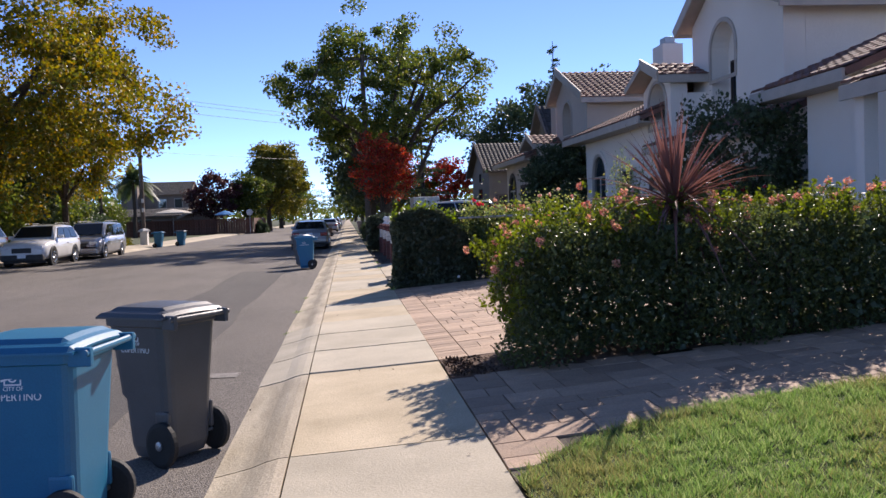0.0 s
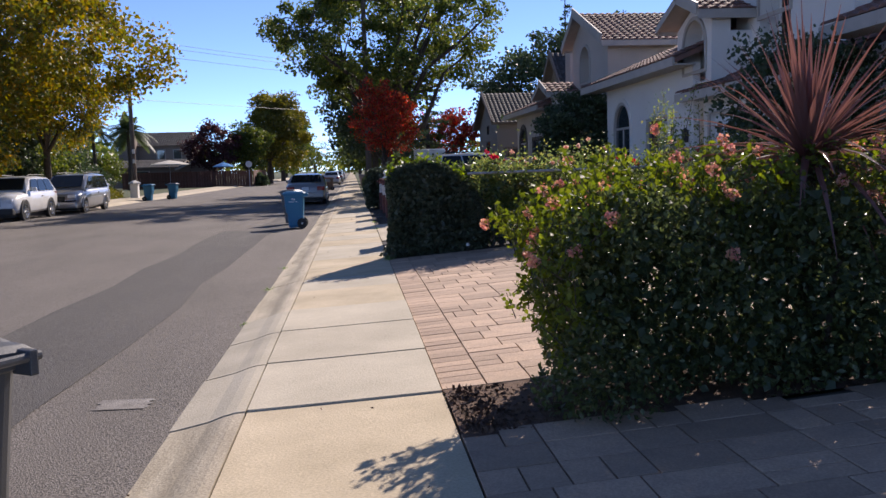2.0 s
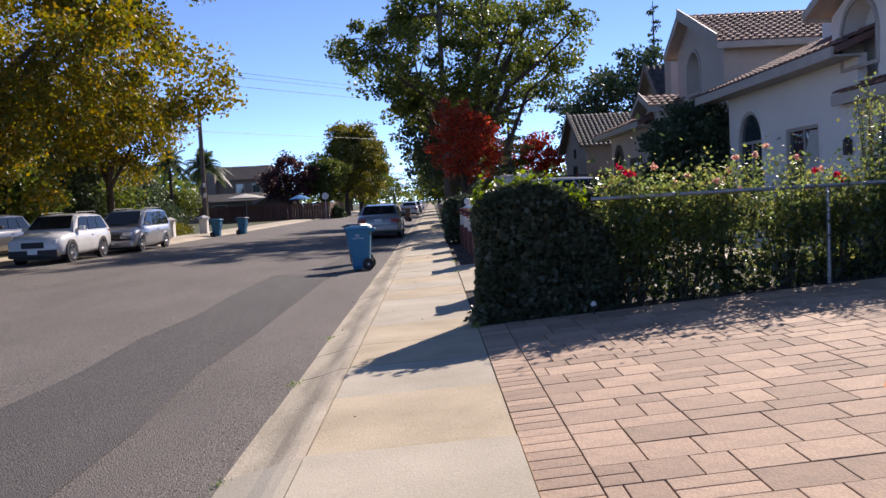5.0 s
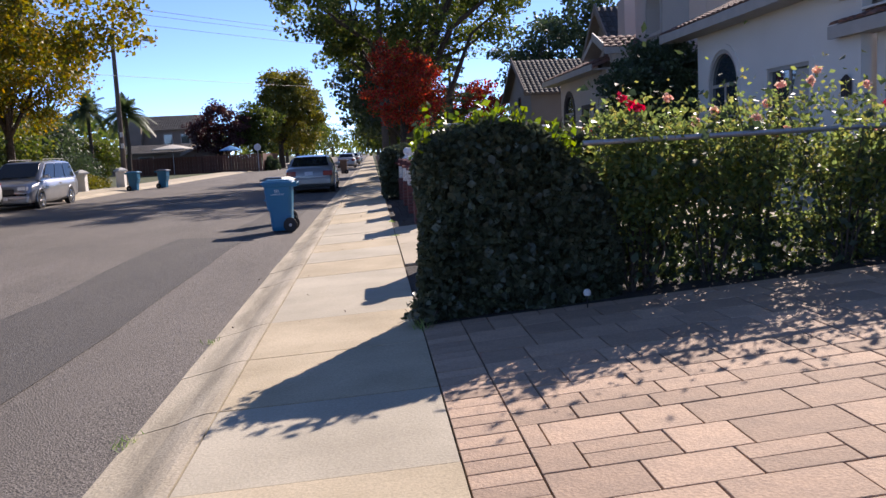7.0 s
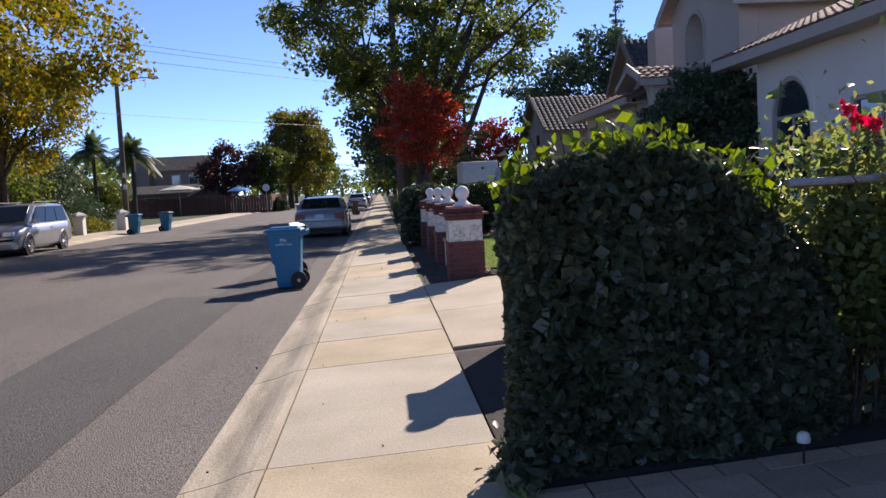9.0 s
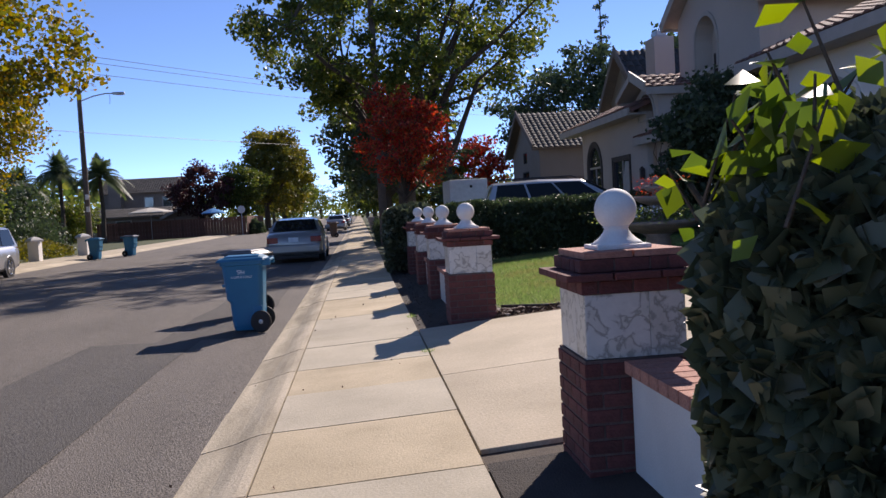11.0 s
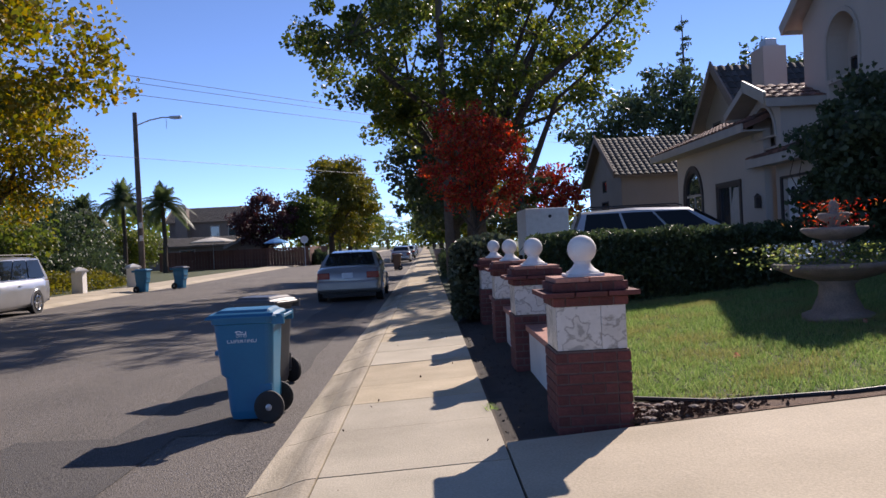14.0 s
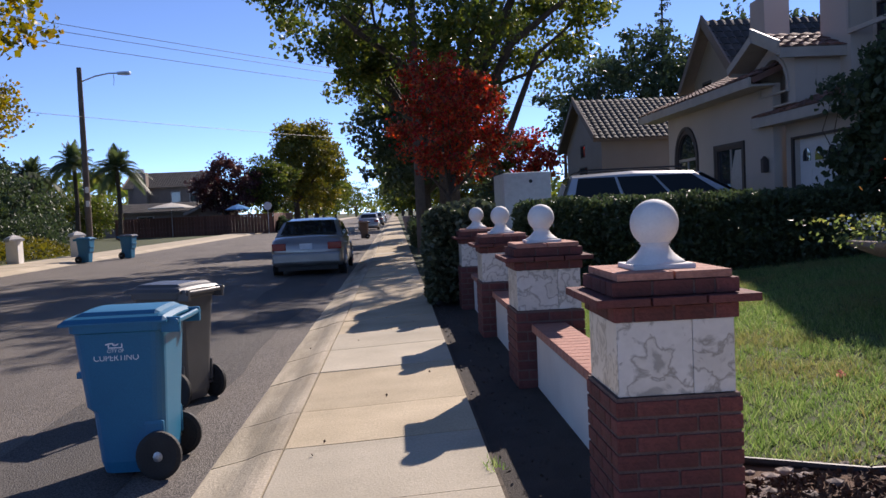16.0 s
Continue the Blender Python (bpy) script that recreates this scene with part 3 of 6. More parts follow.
        link("small_lettering", me, M_PRINT, c, "small white printed words")
        # emblem: a plain square outline with an arch and a bar
        bm = bmesh.new()
        fr = lambda u, v, w: (u, v, w)
        plate([(-0.045, 0), (0.045, 0), (0.045, 0.085), (-0.045, 0.085)], [[(-0.038, 0.007), (0.038, 0.007), (0.038, 0.078), (-0.038, 0.078)]], 0.002, fr, bm)
        ring = [(0.026 * math.cos(a), 0.04 + 0.026 * math.sin(a)) for a in np.linspace(0, 2 * math.pi, 16, endpoint=False)]
        ring2 = [(0.018 * math.cos(a), 0.04 + 0.018 * math.sin(a)) for a in np.linspace(0, 2 * math.pi, 16, endpoint=False)]
        plate(ring, [ring2], 0.002, fr, bm)
        plate([(-0.06, 0.018), (0.062, 0.045), (0.06, 0.054), (-0.06, 0.027)], [], 0.003, fr, bm)
        turned(bm, pose(-0.03, -0.2825, 0.782, 90 - tilt))
        part("emblem", bm, M_PRINT, c, "plain white printed emblem")
    return c


cart(-1.79, 5.08, -8, M_BLUE, M_BLUE, "blue plastic wheeled recycling cart with white print at the kerb", True)
cart(-1.47, 6.44, -33, M_GREY_BIN, M_GREY_BIN, "dark grey plastic wheeled rubbish cart beside a blue cart", True, 1.05, 0.85)
cart(-1.55, 27.7, 0, M_BLUE, M_BLUE, "blue plastic wheeled recycling cart with white print, in the gutter", True)
cart(-1.78, 29.65, -24, M_GREY_BIN, M_GREY_BIN, "dark grey plastic wheeled rubbish cart behind a blue cart", False, 1.05, 0.82)
cart(-12.45, 57.3, 175, M_BLUE, M_BLUE, "blue plastic wheeled cart across the street")
cart(-11.45, 59.6, 170, M_BLUE, M_GREY_BIN, "grey lidded blue wheeled cart across the street")
cart(-1.75, 73.0, 0, M_BROWN_BIN, M_BROWN_BIN, "brown plastic wheeled cart by the far kerb")


# ---- brick pillars with white balls, low walls ----
def brick_mesh(lx, ly, lz):
    me = bpy.data.meshes.new("brick")
    bm = box(-lx / 2, lx / 2, -ly / 2, ly / 2, 0, lz, 0.004)
    bm.to_mesh(me)
    bm.free()
    return me


BR_FULL, BR_HALF, BR_THIRD = brick_mesh(0.205, 0.1, 0.062), brick_mesh(0.1, 0.1, 0.062), brick_mesh(0.15, 0.1, 0.062)
BR_TOP = brick_mesh(0.185, 0.1, 0.055)


def brick_ring(parent, half, z, odd):
    """One course of bricks round a square shaft."""
    for side in range(4):
        rot = side * 90
        u = -half
        lens = [0.215, 0.215, 0.11] if odd else [0.11, 0.215, 0.215]
        total = 2 * half - 0.1
        k = total / sum(lens)
        for ln in lens:
            ln *= k
            me = BR_FULL if ln > 0.18 else BR_HALF
            ob = link("brick", me, M_BRICK, parent)
            ob.matrix_basis = pose(0, 0, z, 0, 0, rot) @ pose(u + ln / 2 - 0.004, -half + 0.05, 0) @ Matrix.Diagonal(((ln - 0.01) / (0.205 if ln > 0.18 else 0.1), 1, 1, 1))
            u += ln


def pillar(x, y, label):
    p = thing("brick_pillar", pose(x, y, 0.02), label, "gate pillar", "brick pillars along the pavement")
    part("core", box(-0.2645, 0.2645, -0.2645, 0.2645, -0.05, 0.637), M_MORTAR, p)
    for i in range(9):
        brick_ring(p, 0.272, -0.045 + i * 0.0755, i % 2)
    for side in range(4):
        w = 0.5
        split = 0.32
        for a, b in ((0, split), (split, w)):
            t = box(-0.25 + a + 0.001, -0.25 + b - 0.001, -0.252, -0.225, 0.64, 0.955, 0.003)
            turned(t, pose(0, 0, 0, 0, 0, side * 90))
            part("marble_panel", t, M_MARBLE, p, "white veined marble panel" if side == 0 else "")
    part("inner", box(-0.225, 0.225, -0.225, 0.225, 0.6, 1.1), M_MORTAR, p)
    part("core", box(-0.2605, 0.2605, -0.2605, 0.2605, 0.959, 1.022), M_MORTAR, p)
    brick_ring(p, 0.268, 0.957, 0)
    for sx in (-1, 1):
        for k in range(3):
            ob = link("brick", BR_FULL, M_BRICK, p)
            ob.matrix_basis = pose(sx * 0.235, -0.215 + k * 0.215, 1.026, 0, 0, 0) @ Matrix.Diagonal((1.1, 2.1, 0.55, 1))
    for k in range(3):
        ob = link("brick", BR_FULL, M_BRICK, p)
        ob.matrix_basis = pose(0, -0.215 + k * 0.215, 1.026) @ Matrix.Diagonal((1.1, 2.1, 0.55, 1))
    part("core", box(-0.2645, 0.2645, -0.2645, 0.2645, 1.066, 1.122), M_MORTAR, p)
    brick_ring(p, 0.272, 1.064, 1)
    part("inner", box(-0.2, 0.2, -0.2, 0.2, 1.05, 1.12), M_MORTAR, p)
    for k in range(5):
        for sx in (-1, 1):
            ob = link("brick", BR_TOP, M_CAPBRICK, p)
            ob.matrix_basis = pose(sx * 0.125, -0.212 + k * 0.106, 1.128) @ Matrix.Diagonal((1.3, 1.0, 0.6, 1))
    base = box(-0.137, 0.137, -0.137, 0.137, 1.16, 1.182, 0.006)
    part("ball_plinth", base, M_WHITE, p, "white painted square plinth")
    prof = [(0.133, 1.181), (0.122, 1.193), (0.1, 1.208), (0.08, 1.226), (0.066, 1.246), (0.06, 1.262), (0.07, 1.27), (0.056, 1.278)]
    part("ball_neck", lathe(prof, 24), M_WHITE, p, smooth=True)
    bm = bmesh.new()
    bmesh.ops.create_uvsphere(bm, u_segments=32, v_segments=20, radius=0.107)
    turned(bm, pose(0, 0, 1.358))
    part("ball", bm, M_WHITE, p, "white weathered cast stone ball", smooth=True)
    return p


M_MARBLE = mat("veined marble", (0.66, 0.64, 0.6), (0.58, 0.56, 0.52), 0.3, 4, 30, 0.02, grain=0.06, rnd=0.04)
mt = M_MARBLE.node_tree
vein = mt.nodes.new("ShaderNodeTexNoise")
vein.inputs["Scale"].default_value, vein.inputs["Detail"].default_value, vein.inputs["Distortion"].default_value = 8, 9, 0.45
vein.inputs["Roughness"].default_value = 0.5
vr = mt.nodes.new("ShaderNodeValToRGB")
ve = vr.color_ramp.elements
ve[0].position, ve[0].color = 0.455, (1, 1, 1, 1)
ve[1].position, ve[1].color = 0.56, (0.93, 0.92, 0.9, 1)
e = ve.new(0.5)
e.color = (0.3, 0.28, 0.25, 1)
for at, tone in ((0.535, 0.95), (0.61, 0.92), (0.66, 0.4)):
    e = ve.new(at)
    e.color = (tone, tone * 0.98, tone * 0.93, 1)
bs = mt.nodes["Principled BSDF"]
old = bs.inputs["Base Color"].links[0].from_socket
mx = mt.nodes.new("ShaderNodeMix")
mx.data_type, mx.blend_type = 'RGBA', 'MULTIPLY'
mx.inputs["Factor"].default_value = 0.72
mt.links.new(old, mx.inputs[6])
mt.links.new(vr.outputs[0], mx.inputs[7])
mt.links.new(vein.outputs[0], vr.inputs[0])
obi = mt.nodes.new("ShaderNodeObjectInfo")
off = mt.nodes.new("ShaderNodeVectorMath")
cob = mt.nodes.new("ShaderNodeTexCoord")
sc = mt.nodes.new("ShaderNodeMath")
sc.operation = 'MULTIPLY'
sc.inputs[1].default_value = 40
mt.links.new(obi.outputs["Random"], sc.inputs[0])
mt.links.new(cob.outputs["Object"], off.inputs[0])
mt.links.new(sc.outputs[0], off.inputs[1])
mt.links.new(off.outputs[0], vein.inputs["Vector"])
mt.links.new(mx.outputs[2], bs.inputs["Base Color"])

PX = 1.31
first = pillar(PX, 25.93, "red brick pillar with marble band and white ball")
for y, dx in ((20.1, 0.045), (29.0, 0.02), (31.68, 0.02), (34.3, 0.0)):
    copy_thing(first, pose(PX + dx, y, 0.02))


def low_wall(x, y0, y1, top):
    w = thing("low_wall", pose(x, (y0 + y1) / 2, 0), "white stucco low wall with a red brick cap", "garden wall", "low walls between the pillars")
    h = (y1 - y0) / 2
    part("wall_body", box(-0.1, 0.1, -h, h, -0.05, top - 0.07, 0.004), M_STUCCO_W, w)
    n = max(1, round(2 * h / 0.115))
    me = brick_mesh(0.27, 0.105, 0.06)
    for i in range(n):
        ob = link("cap_brick", me, M_CAPBRICK, w)
        ob.matrix_basis = pose(0, -h + (i + 0.5) * 2 * h / n, top - 0.068)


low_wall(PX, 26.21, 28.72, 0.565)
low_wall(PX, 29.28, 31.4, 0.565)
low_wall(PX, 31.96, 34.02, 0.565)
low_wall(PX + 0.1, 17.6, 19.82, 0.66)


# ---- hedges ----
def shell_points(n, lo, hi, rng, depth=0.16, bulge=0.1, round_=0.25):
    """Points near the surface of a soft-edged block, with the way out."""
    lo, hi = np.array(lo, float), np.array(hi, float)
    c, h = (lo + hi) / 2, (hi - lo) / 2
    area = np.array([h[1] * h[2], h[1] * h[2], h[0] * h[2], h[0] * h[2], 0, h[0] * h[1]])
    face = rng.choice(6, n, p=area / area.sum())
    u = rng.uniform(-1, 1, (n, 3))
    ax = face // 2
    u[np.arange(n), ax] = np.where(face % 2 == 0, -1.0, 1.0)
    d = u * h
    rad = round_
    inner = np.maximum(h - rad, 0.01)
    q = np.clip(d, -inner, inner)
    v = d - q
    ln = np.linalg.norm(v, axis=1)[:, None] + 1e-9
    out = v / ln
    base = c + q + out * rad
    f = np.sin(base[:, 0] * 3.1 + base[:, 2] * 2.3) * np.sin(base[:, 1] * 2.7 + base[:, 2] * 3.7 + 1) + 0.6 * np.sin(base[:, 0] * 7 + base[:, 1] * 6 + base[:, 2] * 5)
    p = base + out * (f * bulge)[:, None] - out * np.abs(rng.normal(0, depth, n))[:, None]
    return p, out


def hedge(name, lo, hi, n, leaf, material, label, seed, depth=0.16, bulge=0.08, round_=0.25, fill=0.35, wide=0.6, stems=14, category="hedge", top=None):
    rng = np.random.default_rng(seed)
    c = ((lo[0] + hi[0]) / 2, (lo[1] + hi[1]) / 2)
    h = thing(name, pose(c[0], c[1], yard_z(c[0])), label, category)
    off = np.array([c[0], c[1], yard_z(c[0])])
    p, out = shell_points(n, lo, hi, rng, depth, bulge, round_)
    p = p[p[:, 2] > lo[2] - 0.02]
    out = out[:len(p)]
    if top:
        p[:, 2] = lo[2] + (p[:, 2] - lo[2]) * np.interp(p[:, 0], *top) / hi[2]
    me = leaf_mesh("leaves", p - off, leaf, rng, out, wide=wide)
    tagged(link("leaves", me, material, h), kind="stuff")
    # inner fill in a darker leaf colour: the hedge's inner shade is painted in
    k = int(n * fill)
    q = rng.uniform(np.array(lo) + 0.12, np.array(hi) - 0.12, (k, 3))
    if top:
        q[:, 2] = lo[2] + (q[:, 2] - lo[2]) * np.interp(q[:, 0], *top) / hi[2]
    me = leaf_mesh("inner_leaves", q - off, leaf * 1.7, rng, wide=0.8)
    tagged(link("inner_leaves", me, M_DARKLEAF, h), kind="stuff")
    for i in range(stems):
        x, y = rng.uniform(lo[0] + 0.2, hi[0] - 0.2), rng.uniform(lo[1] + 0.2, hi[1] - 0.2)
        zb = yard_z(x)
        pts = [(x, y, zb - 0.03), (x + rng.normal(0, .08), y + rng.normal(0, .08), zb + (hi[2] - zb) * 0.45), (x + rng.normal(0, .2), y + rng.normal(0, .15), (np.interp(x, *top) if top else hi[2]) - 0.15)]
        bm = tube([np.array(a) - off for a in pts], [0.02, 0.014, 0.006], 6)
        part("stem", bm, M_BARK, h)
    return h, off, rng


def sprigs(parent, off, bases, length, leaf, per, material, rng, lean=0.5, droop=0.0):
    """Shoots that stand out of a hedge, each with its leaves."""
    pos, outs = [], []
    bm = bmesh.new()
    tips = []
    for b in bases:
        d = np.array([rng.normal(0, lean), rng.normal(0, lean), 1.0])
        d /= np.linalg.norm(d)
        L = length * rng.uniform(0.4, 1.2)
        e = b + d * L
        tube([b - off, b + d * L * 0.5 - off, e - off], [0.004, 0.003, 0.002], 4, bm)
        t = rng.uniform(0.15, 1, per)
        pos.append(b + d * (t * L)[:, None] + rng.normal(0, leaf * 0.45, (per, 3)))
        tips.append(e)
    tagged(part("shoots", bm, M_BARK, parent), kind="stuff")
    me = leaf_mesh("shoot_leaves", np.concatenate(pos) - off, leaf, rng, wide=0.65, droop=droop)
    tagged(link("shoot_leaves", me, material, parent), kind="stuff")
    return np.array(tips)


def flower_head(rng, r, petals):
    p = rng.normal(0, 1, (petals, 3))
    p /= np.linalg.norm(p, axis=1)[:, None]
    return p * r * rng.uniform(0.5, 1, (petals, 1)), p


def flowers(parent, off, places, r, petals, size, material, rng, name="flower"):
    for q in places:
        p, o = flower_head(rng, r, petals)
        me = leaf_mesh(name, p + (q - off), size, rng, o * 0.3, wide=0.9, fold=0.6)
        link(name, me, material, parent)


# lantana hedge on the mulch bed
LANT_TOP = ([1.1, 1.3, 1.6, 2.2, 3.2, 6.0, 9.2], [0.98, 1.2, 1.36, 1.42, 1.42, 1.5, 1.6])
lo, hi = (1.24, 7.6, 0.1), (9.2, 9.15, 1.52)
lant, loff, lr = hedge("lantana_hedge", lo, hi, 95000, 0.04, M_LANTANA, "sunlit lantana hedge with pink and orange flower heads on mulch", 11, 0.2, 0.13, 0.34, 0.3, top=LANT_TOP)
# shoots over the top and near end, sunlight painted into their leaf colour
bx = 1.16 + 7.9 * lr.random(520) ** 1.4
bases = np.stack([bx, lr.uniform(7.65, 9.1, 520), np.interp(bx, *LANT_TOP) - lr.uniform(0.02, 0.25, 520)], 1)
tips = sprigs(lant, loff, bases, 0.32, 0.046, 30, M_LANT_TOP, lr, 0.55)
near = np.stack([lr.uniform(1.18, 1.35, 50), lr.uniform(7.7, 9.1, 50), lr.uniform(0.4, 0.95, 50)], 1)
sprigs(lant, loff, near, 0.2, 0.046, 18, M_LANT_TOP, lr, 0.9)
flowers(lant, loff, tips[:115] + lr.normal(0, .02, (115, 3)), 0.042, 40, 0.026, M_PINK, lr, "flower_head")
side, so = shell_points(26, (1.17, 7.6, 0.8), (3.2, 9.15, 1.4), lr, 0.02, 0.09, 0.3)
flowers(lant, loff, side, 0.042, 40, 0.026, M_PINK, lr, "flower_head")

# ivy hedge at the corner, over the low wall
IVY_TOP = ([0.62, 0.74, 0.92, 1.28, 1.65, 1.92, 2.08, 2.3], [1.36, 1.52, 1.6, 1.62, 1.54, 1.34, 1.15, 0.85])
lo, hi = (0.64, 16.98, 0.03), (2.3, 17.5, 1.62)
ivy, ioff, ir = hedge("ivy_hedge", lo, hi, 46000, 0.07, M_IVY, "dark glossy ivy hedge over a wall beside the pavement", 12, 0.08, 0.05, 0.2, 0.3, 0.85, 10, top=IVY_TOP)
bx = ir.uniform(0.66, 2.0, 56)
bases = np.stack([bx, ir.uniform(17.0, 17.45, 56), np.interp(bx, *IVY_TOP) - ir.uniform(0.0, 0.08, 56)], 1)
sprigs(ivy, ioff, bases, 0.18, 0.075, 6, M_SPROUT, ir, 0.5)
low = np.stack([ir.uniform(0.58, 0.75, 50), ir.uniform(16.85, 17.4, 50), np.full(50, 0.1)], 1)
sprigs(ivy, ioff, low, 0.12, 0.07, 6, M_IVY, ir, 0.9)

hedge("ivy_hedge", (1.45, 17.5, 0.05), (2.3, 18.9, 1.5), 9000, 0.085, M_IVY, "trailing ivy over a low white wall", 16, 0.12, 0.12, 0.3, 0.2, 0.85, 5)

# ivy clump past the last pillar, clipped hedge row behind the lawn
hedge("ivy_hedge", (0.62, 34.6, 0.05), (1.75, 36.6, 1.5), 14000, 0.09, M_IVY, "dark ivy hedge at the end of the pillars", 13, 0.1, 0.08, 0.25, 0.3, 0.85, 6)
hedge("clipped_hedge", (1.9, 34.3, 0.15), (9.3, 35.1, 1.55), 36000, 0.075, M_DARKLEAF, "dark clipped evergreen hedge behind a lawn", 14, 0.1, 0.05, 0.2, 0.3, 0.6, 12)
hedge("clipped_hedge", (0.75, 52.5, 0.05), (1.8, 58.0, 1.0), 8000, 0.11, M_DARKLEAF, "low dark hedge beside the far pavement", 15, 0.1, 0.08, 0.25, 0.3, 0.6, 6)

# chain link fence with roses
fence = thing("chain_link_fence", pose(2.2, 16.95, yard_z(2.2)), "galvanised chain link fence with a top rail, overgrown by roses", "fence")
foff = np.array([2.2, 16.95, yard_z(2.2)])
part("top_rail", tube([Vector((1.95, 16.95, 1.4)) - Vector(foff), Vector((9.4, 16.95, 1.48)) - Vector(foff)], 0.022, 10), M_METAL, fence)
for x in (4.6, 7.0, 9.3):
    part("post", tube([Vector((x, 17.0, yard_z(x) - 0.05)) - Vector(foff), Vector((x, 17.0, 1.41 + (x - 2.25) * 0.01)) - Vector(foff)], 0.026, 10), M_METAL, fence)
bm = bmesh.new()
step = 0.11
for i in range(int(7.0 / step)):
    for s in (-1, 1):
        x = 2.3 + i * step
        xe = x + s * 1.3
        if 2.25 < xe < 9.3:
            tube([(x - foff[0], 0, yard_z(x) + 0.02 - foff[2]), (xe - foff[0], 0, 1.4 + (xe - 2.25) * 0.01 - foff[2])], 0.0012, 3, bm)
tagged(part("mesh_wire", bm, M_WIRE, fence), kind="stuff")


hedge("rose_hedge", (2.15, 17.1, 0.1), (9.3, 17.55, 0.8), 10000, 0.05, M_ROSELEAF, "dense dark rose foliage at the foot of a wire fence", 17, 0.16, 0.12, 0.2, 0.35, 0.6, 14)


def rose_bush(x, y, r, h, seed, petal, nflow, label):
    rng = np.random.default_rng(seed)
    b = thing("rose_bush", pose(x, y, yard_z(x)), label, "rose bush", "rose bushes along the fence")
    off = np.array([x, y, yard_z(x)])
    pos, tips = [], []
    for i in range(26):
        a = rng.uniform(0, 2 * math.pi)
        rr = r * rng.uniform(0.15, 1.05)
        top = np.array([math.cos(a) * rr, math.sin(a) * rr * 0.75, h * rng.uniform(0.55, 1.0)])
        midp = top * np.array([0.45, 0.45, 0.55])
        if i < 9:
            part("cane", tube([(top[0] * 0.1, top[1] * 0.1, -0.03), midp, top], [0.011, 0.008, 0.003], 5), M_BARK, b)
        t = rng.uniform(0.0, 1.0, 125)[:, None]
        pos.append((midp * (1 - t) + top * t) + rng.normal(0, 0.1, (125, 3)))
        tips.append(top)
    me = leaf_mesh("leaves", np.concatenate(pos), 0.055, rng, wide=0.6)
    tagged(link("leaves", me, M_ROSELEAF, b), kind="stuff")
    # darker leaves in the middle, shade of the bush put into their colour
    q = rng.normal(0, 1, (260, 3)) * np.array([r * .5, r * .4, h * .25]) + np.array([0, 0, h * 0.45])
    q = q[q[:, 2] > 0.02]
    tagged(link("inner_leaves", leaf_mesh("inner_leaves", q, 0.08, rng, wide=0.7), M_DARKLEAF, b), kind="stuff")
    tips.sort(key=lambda q: -q[2])
    flowers(b, np.zeros(3), [tips[i * 2] + rng.normal(0, 0.03, 3) for i in range(nflow)], 0.034, 26, 0.04, petal, rng, "rose")


rr = random.Random(4)
for i, (x, pet, nf) in enumerate(((2.5, M_ROSE, 2), (3.05, M_ROSEPALE, 3), (3.6, M_ROSEPALE, 6), (4.2, M_ROSEPALE, 5), (4.8, M_ROSE, 4), (5.4, M_ROSEPALE, 2), (6.1, M_ROSE, 3), (6.9, M_ROSEPALE, 3), (7.7, M_ROSE, 3), (8.6, M_ROSE, 2))):
    rose_bush(x, 17.28 + rr.uniform(-0.12, 0.15), rr.uniform(0.5, 0.68), 1.42 + rr.uniform(-0.05, 0.28) - (0.2 if x > 4.4 else 0), 40 + i, pet, nf,
              "rose bush with %s flowers at a wire fence" % ("red" if pet is M_ROSE else "pale pink"))


rose_bush(2.38, 17.2, 0.3, 1.6, 60, M_ROSE, 2, "tall rose bush with red flowers beside the ivy")


def tall_shrub(x, y, h, seed):
    rng = np.random.default_rng(seed)
    b = thing("tall_shrub", pose(x, y, yard_z(x)), "tall sparse shrub with thin leafy shoots behind a fence", "shrub")
    pos = []
    for i in range(7):
        top = np.array([rng.normal(0, 0.45), rng.normal(0, 0.3), h * rng.uniform(0.6, 1.0)])
        part("shoot", tube([(0, 0, -0.03), top * np.array([.5, .5, .5]), top], [0.014, 0.009, 0.003], 5), M_BARK, b)
        t = rng.uniform(0.25, 1.0, 150)[:, None]
        pos.append(top * t + rng.normal(0, 0.07, (150, 3)))
    tagged(link("leaves", leaf_mesh("leaves", np.concatenate(pos), 0.06, rng), M_ROSELEAF, b), kind="stuff")


tall_shrub(5.7, 18.1, 2.6, 71)
tall_shrub(6.5, 18.4, 2.2, 72)


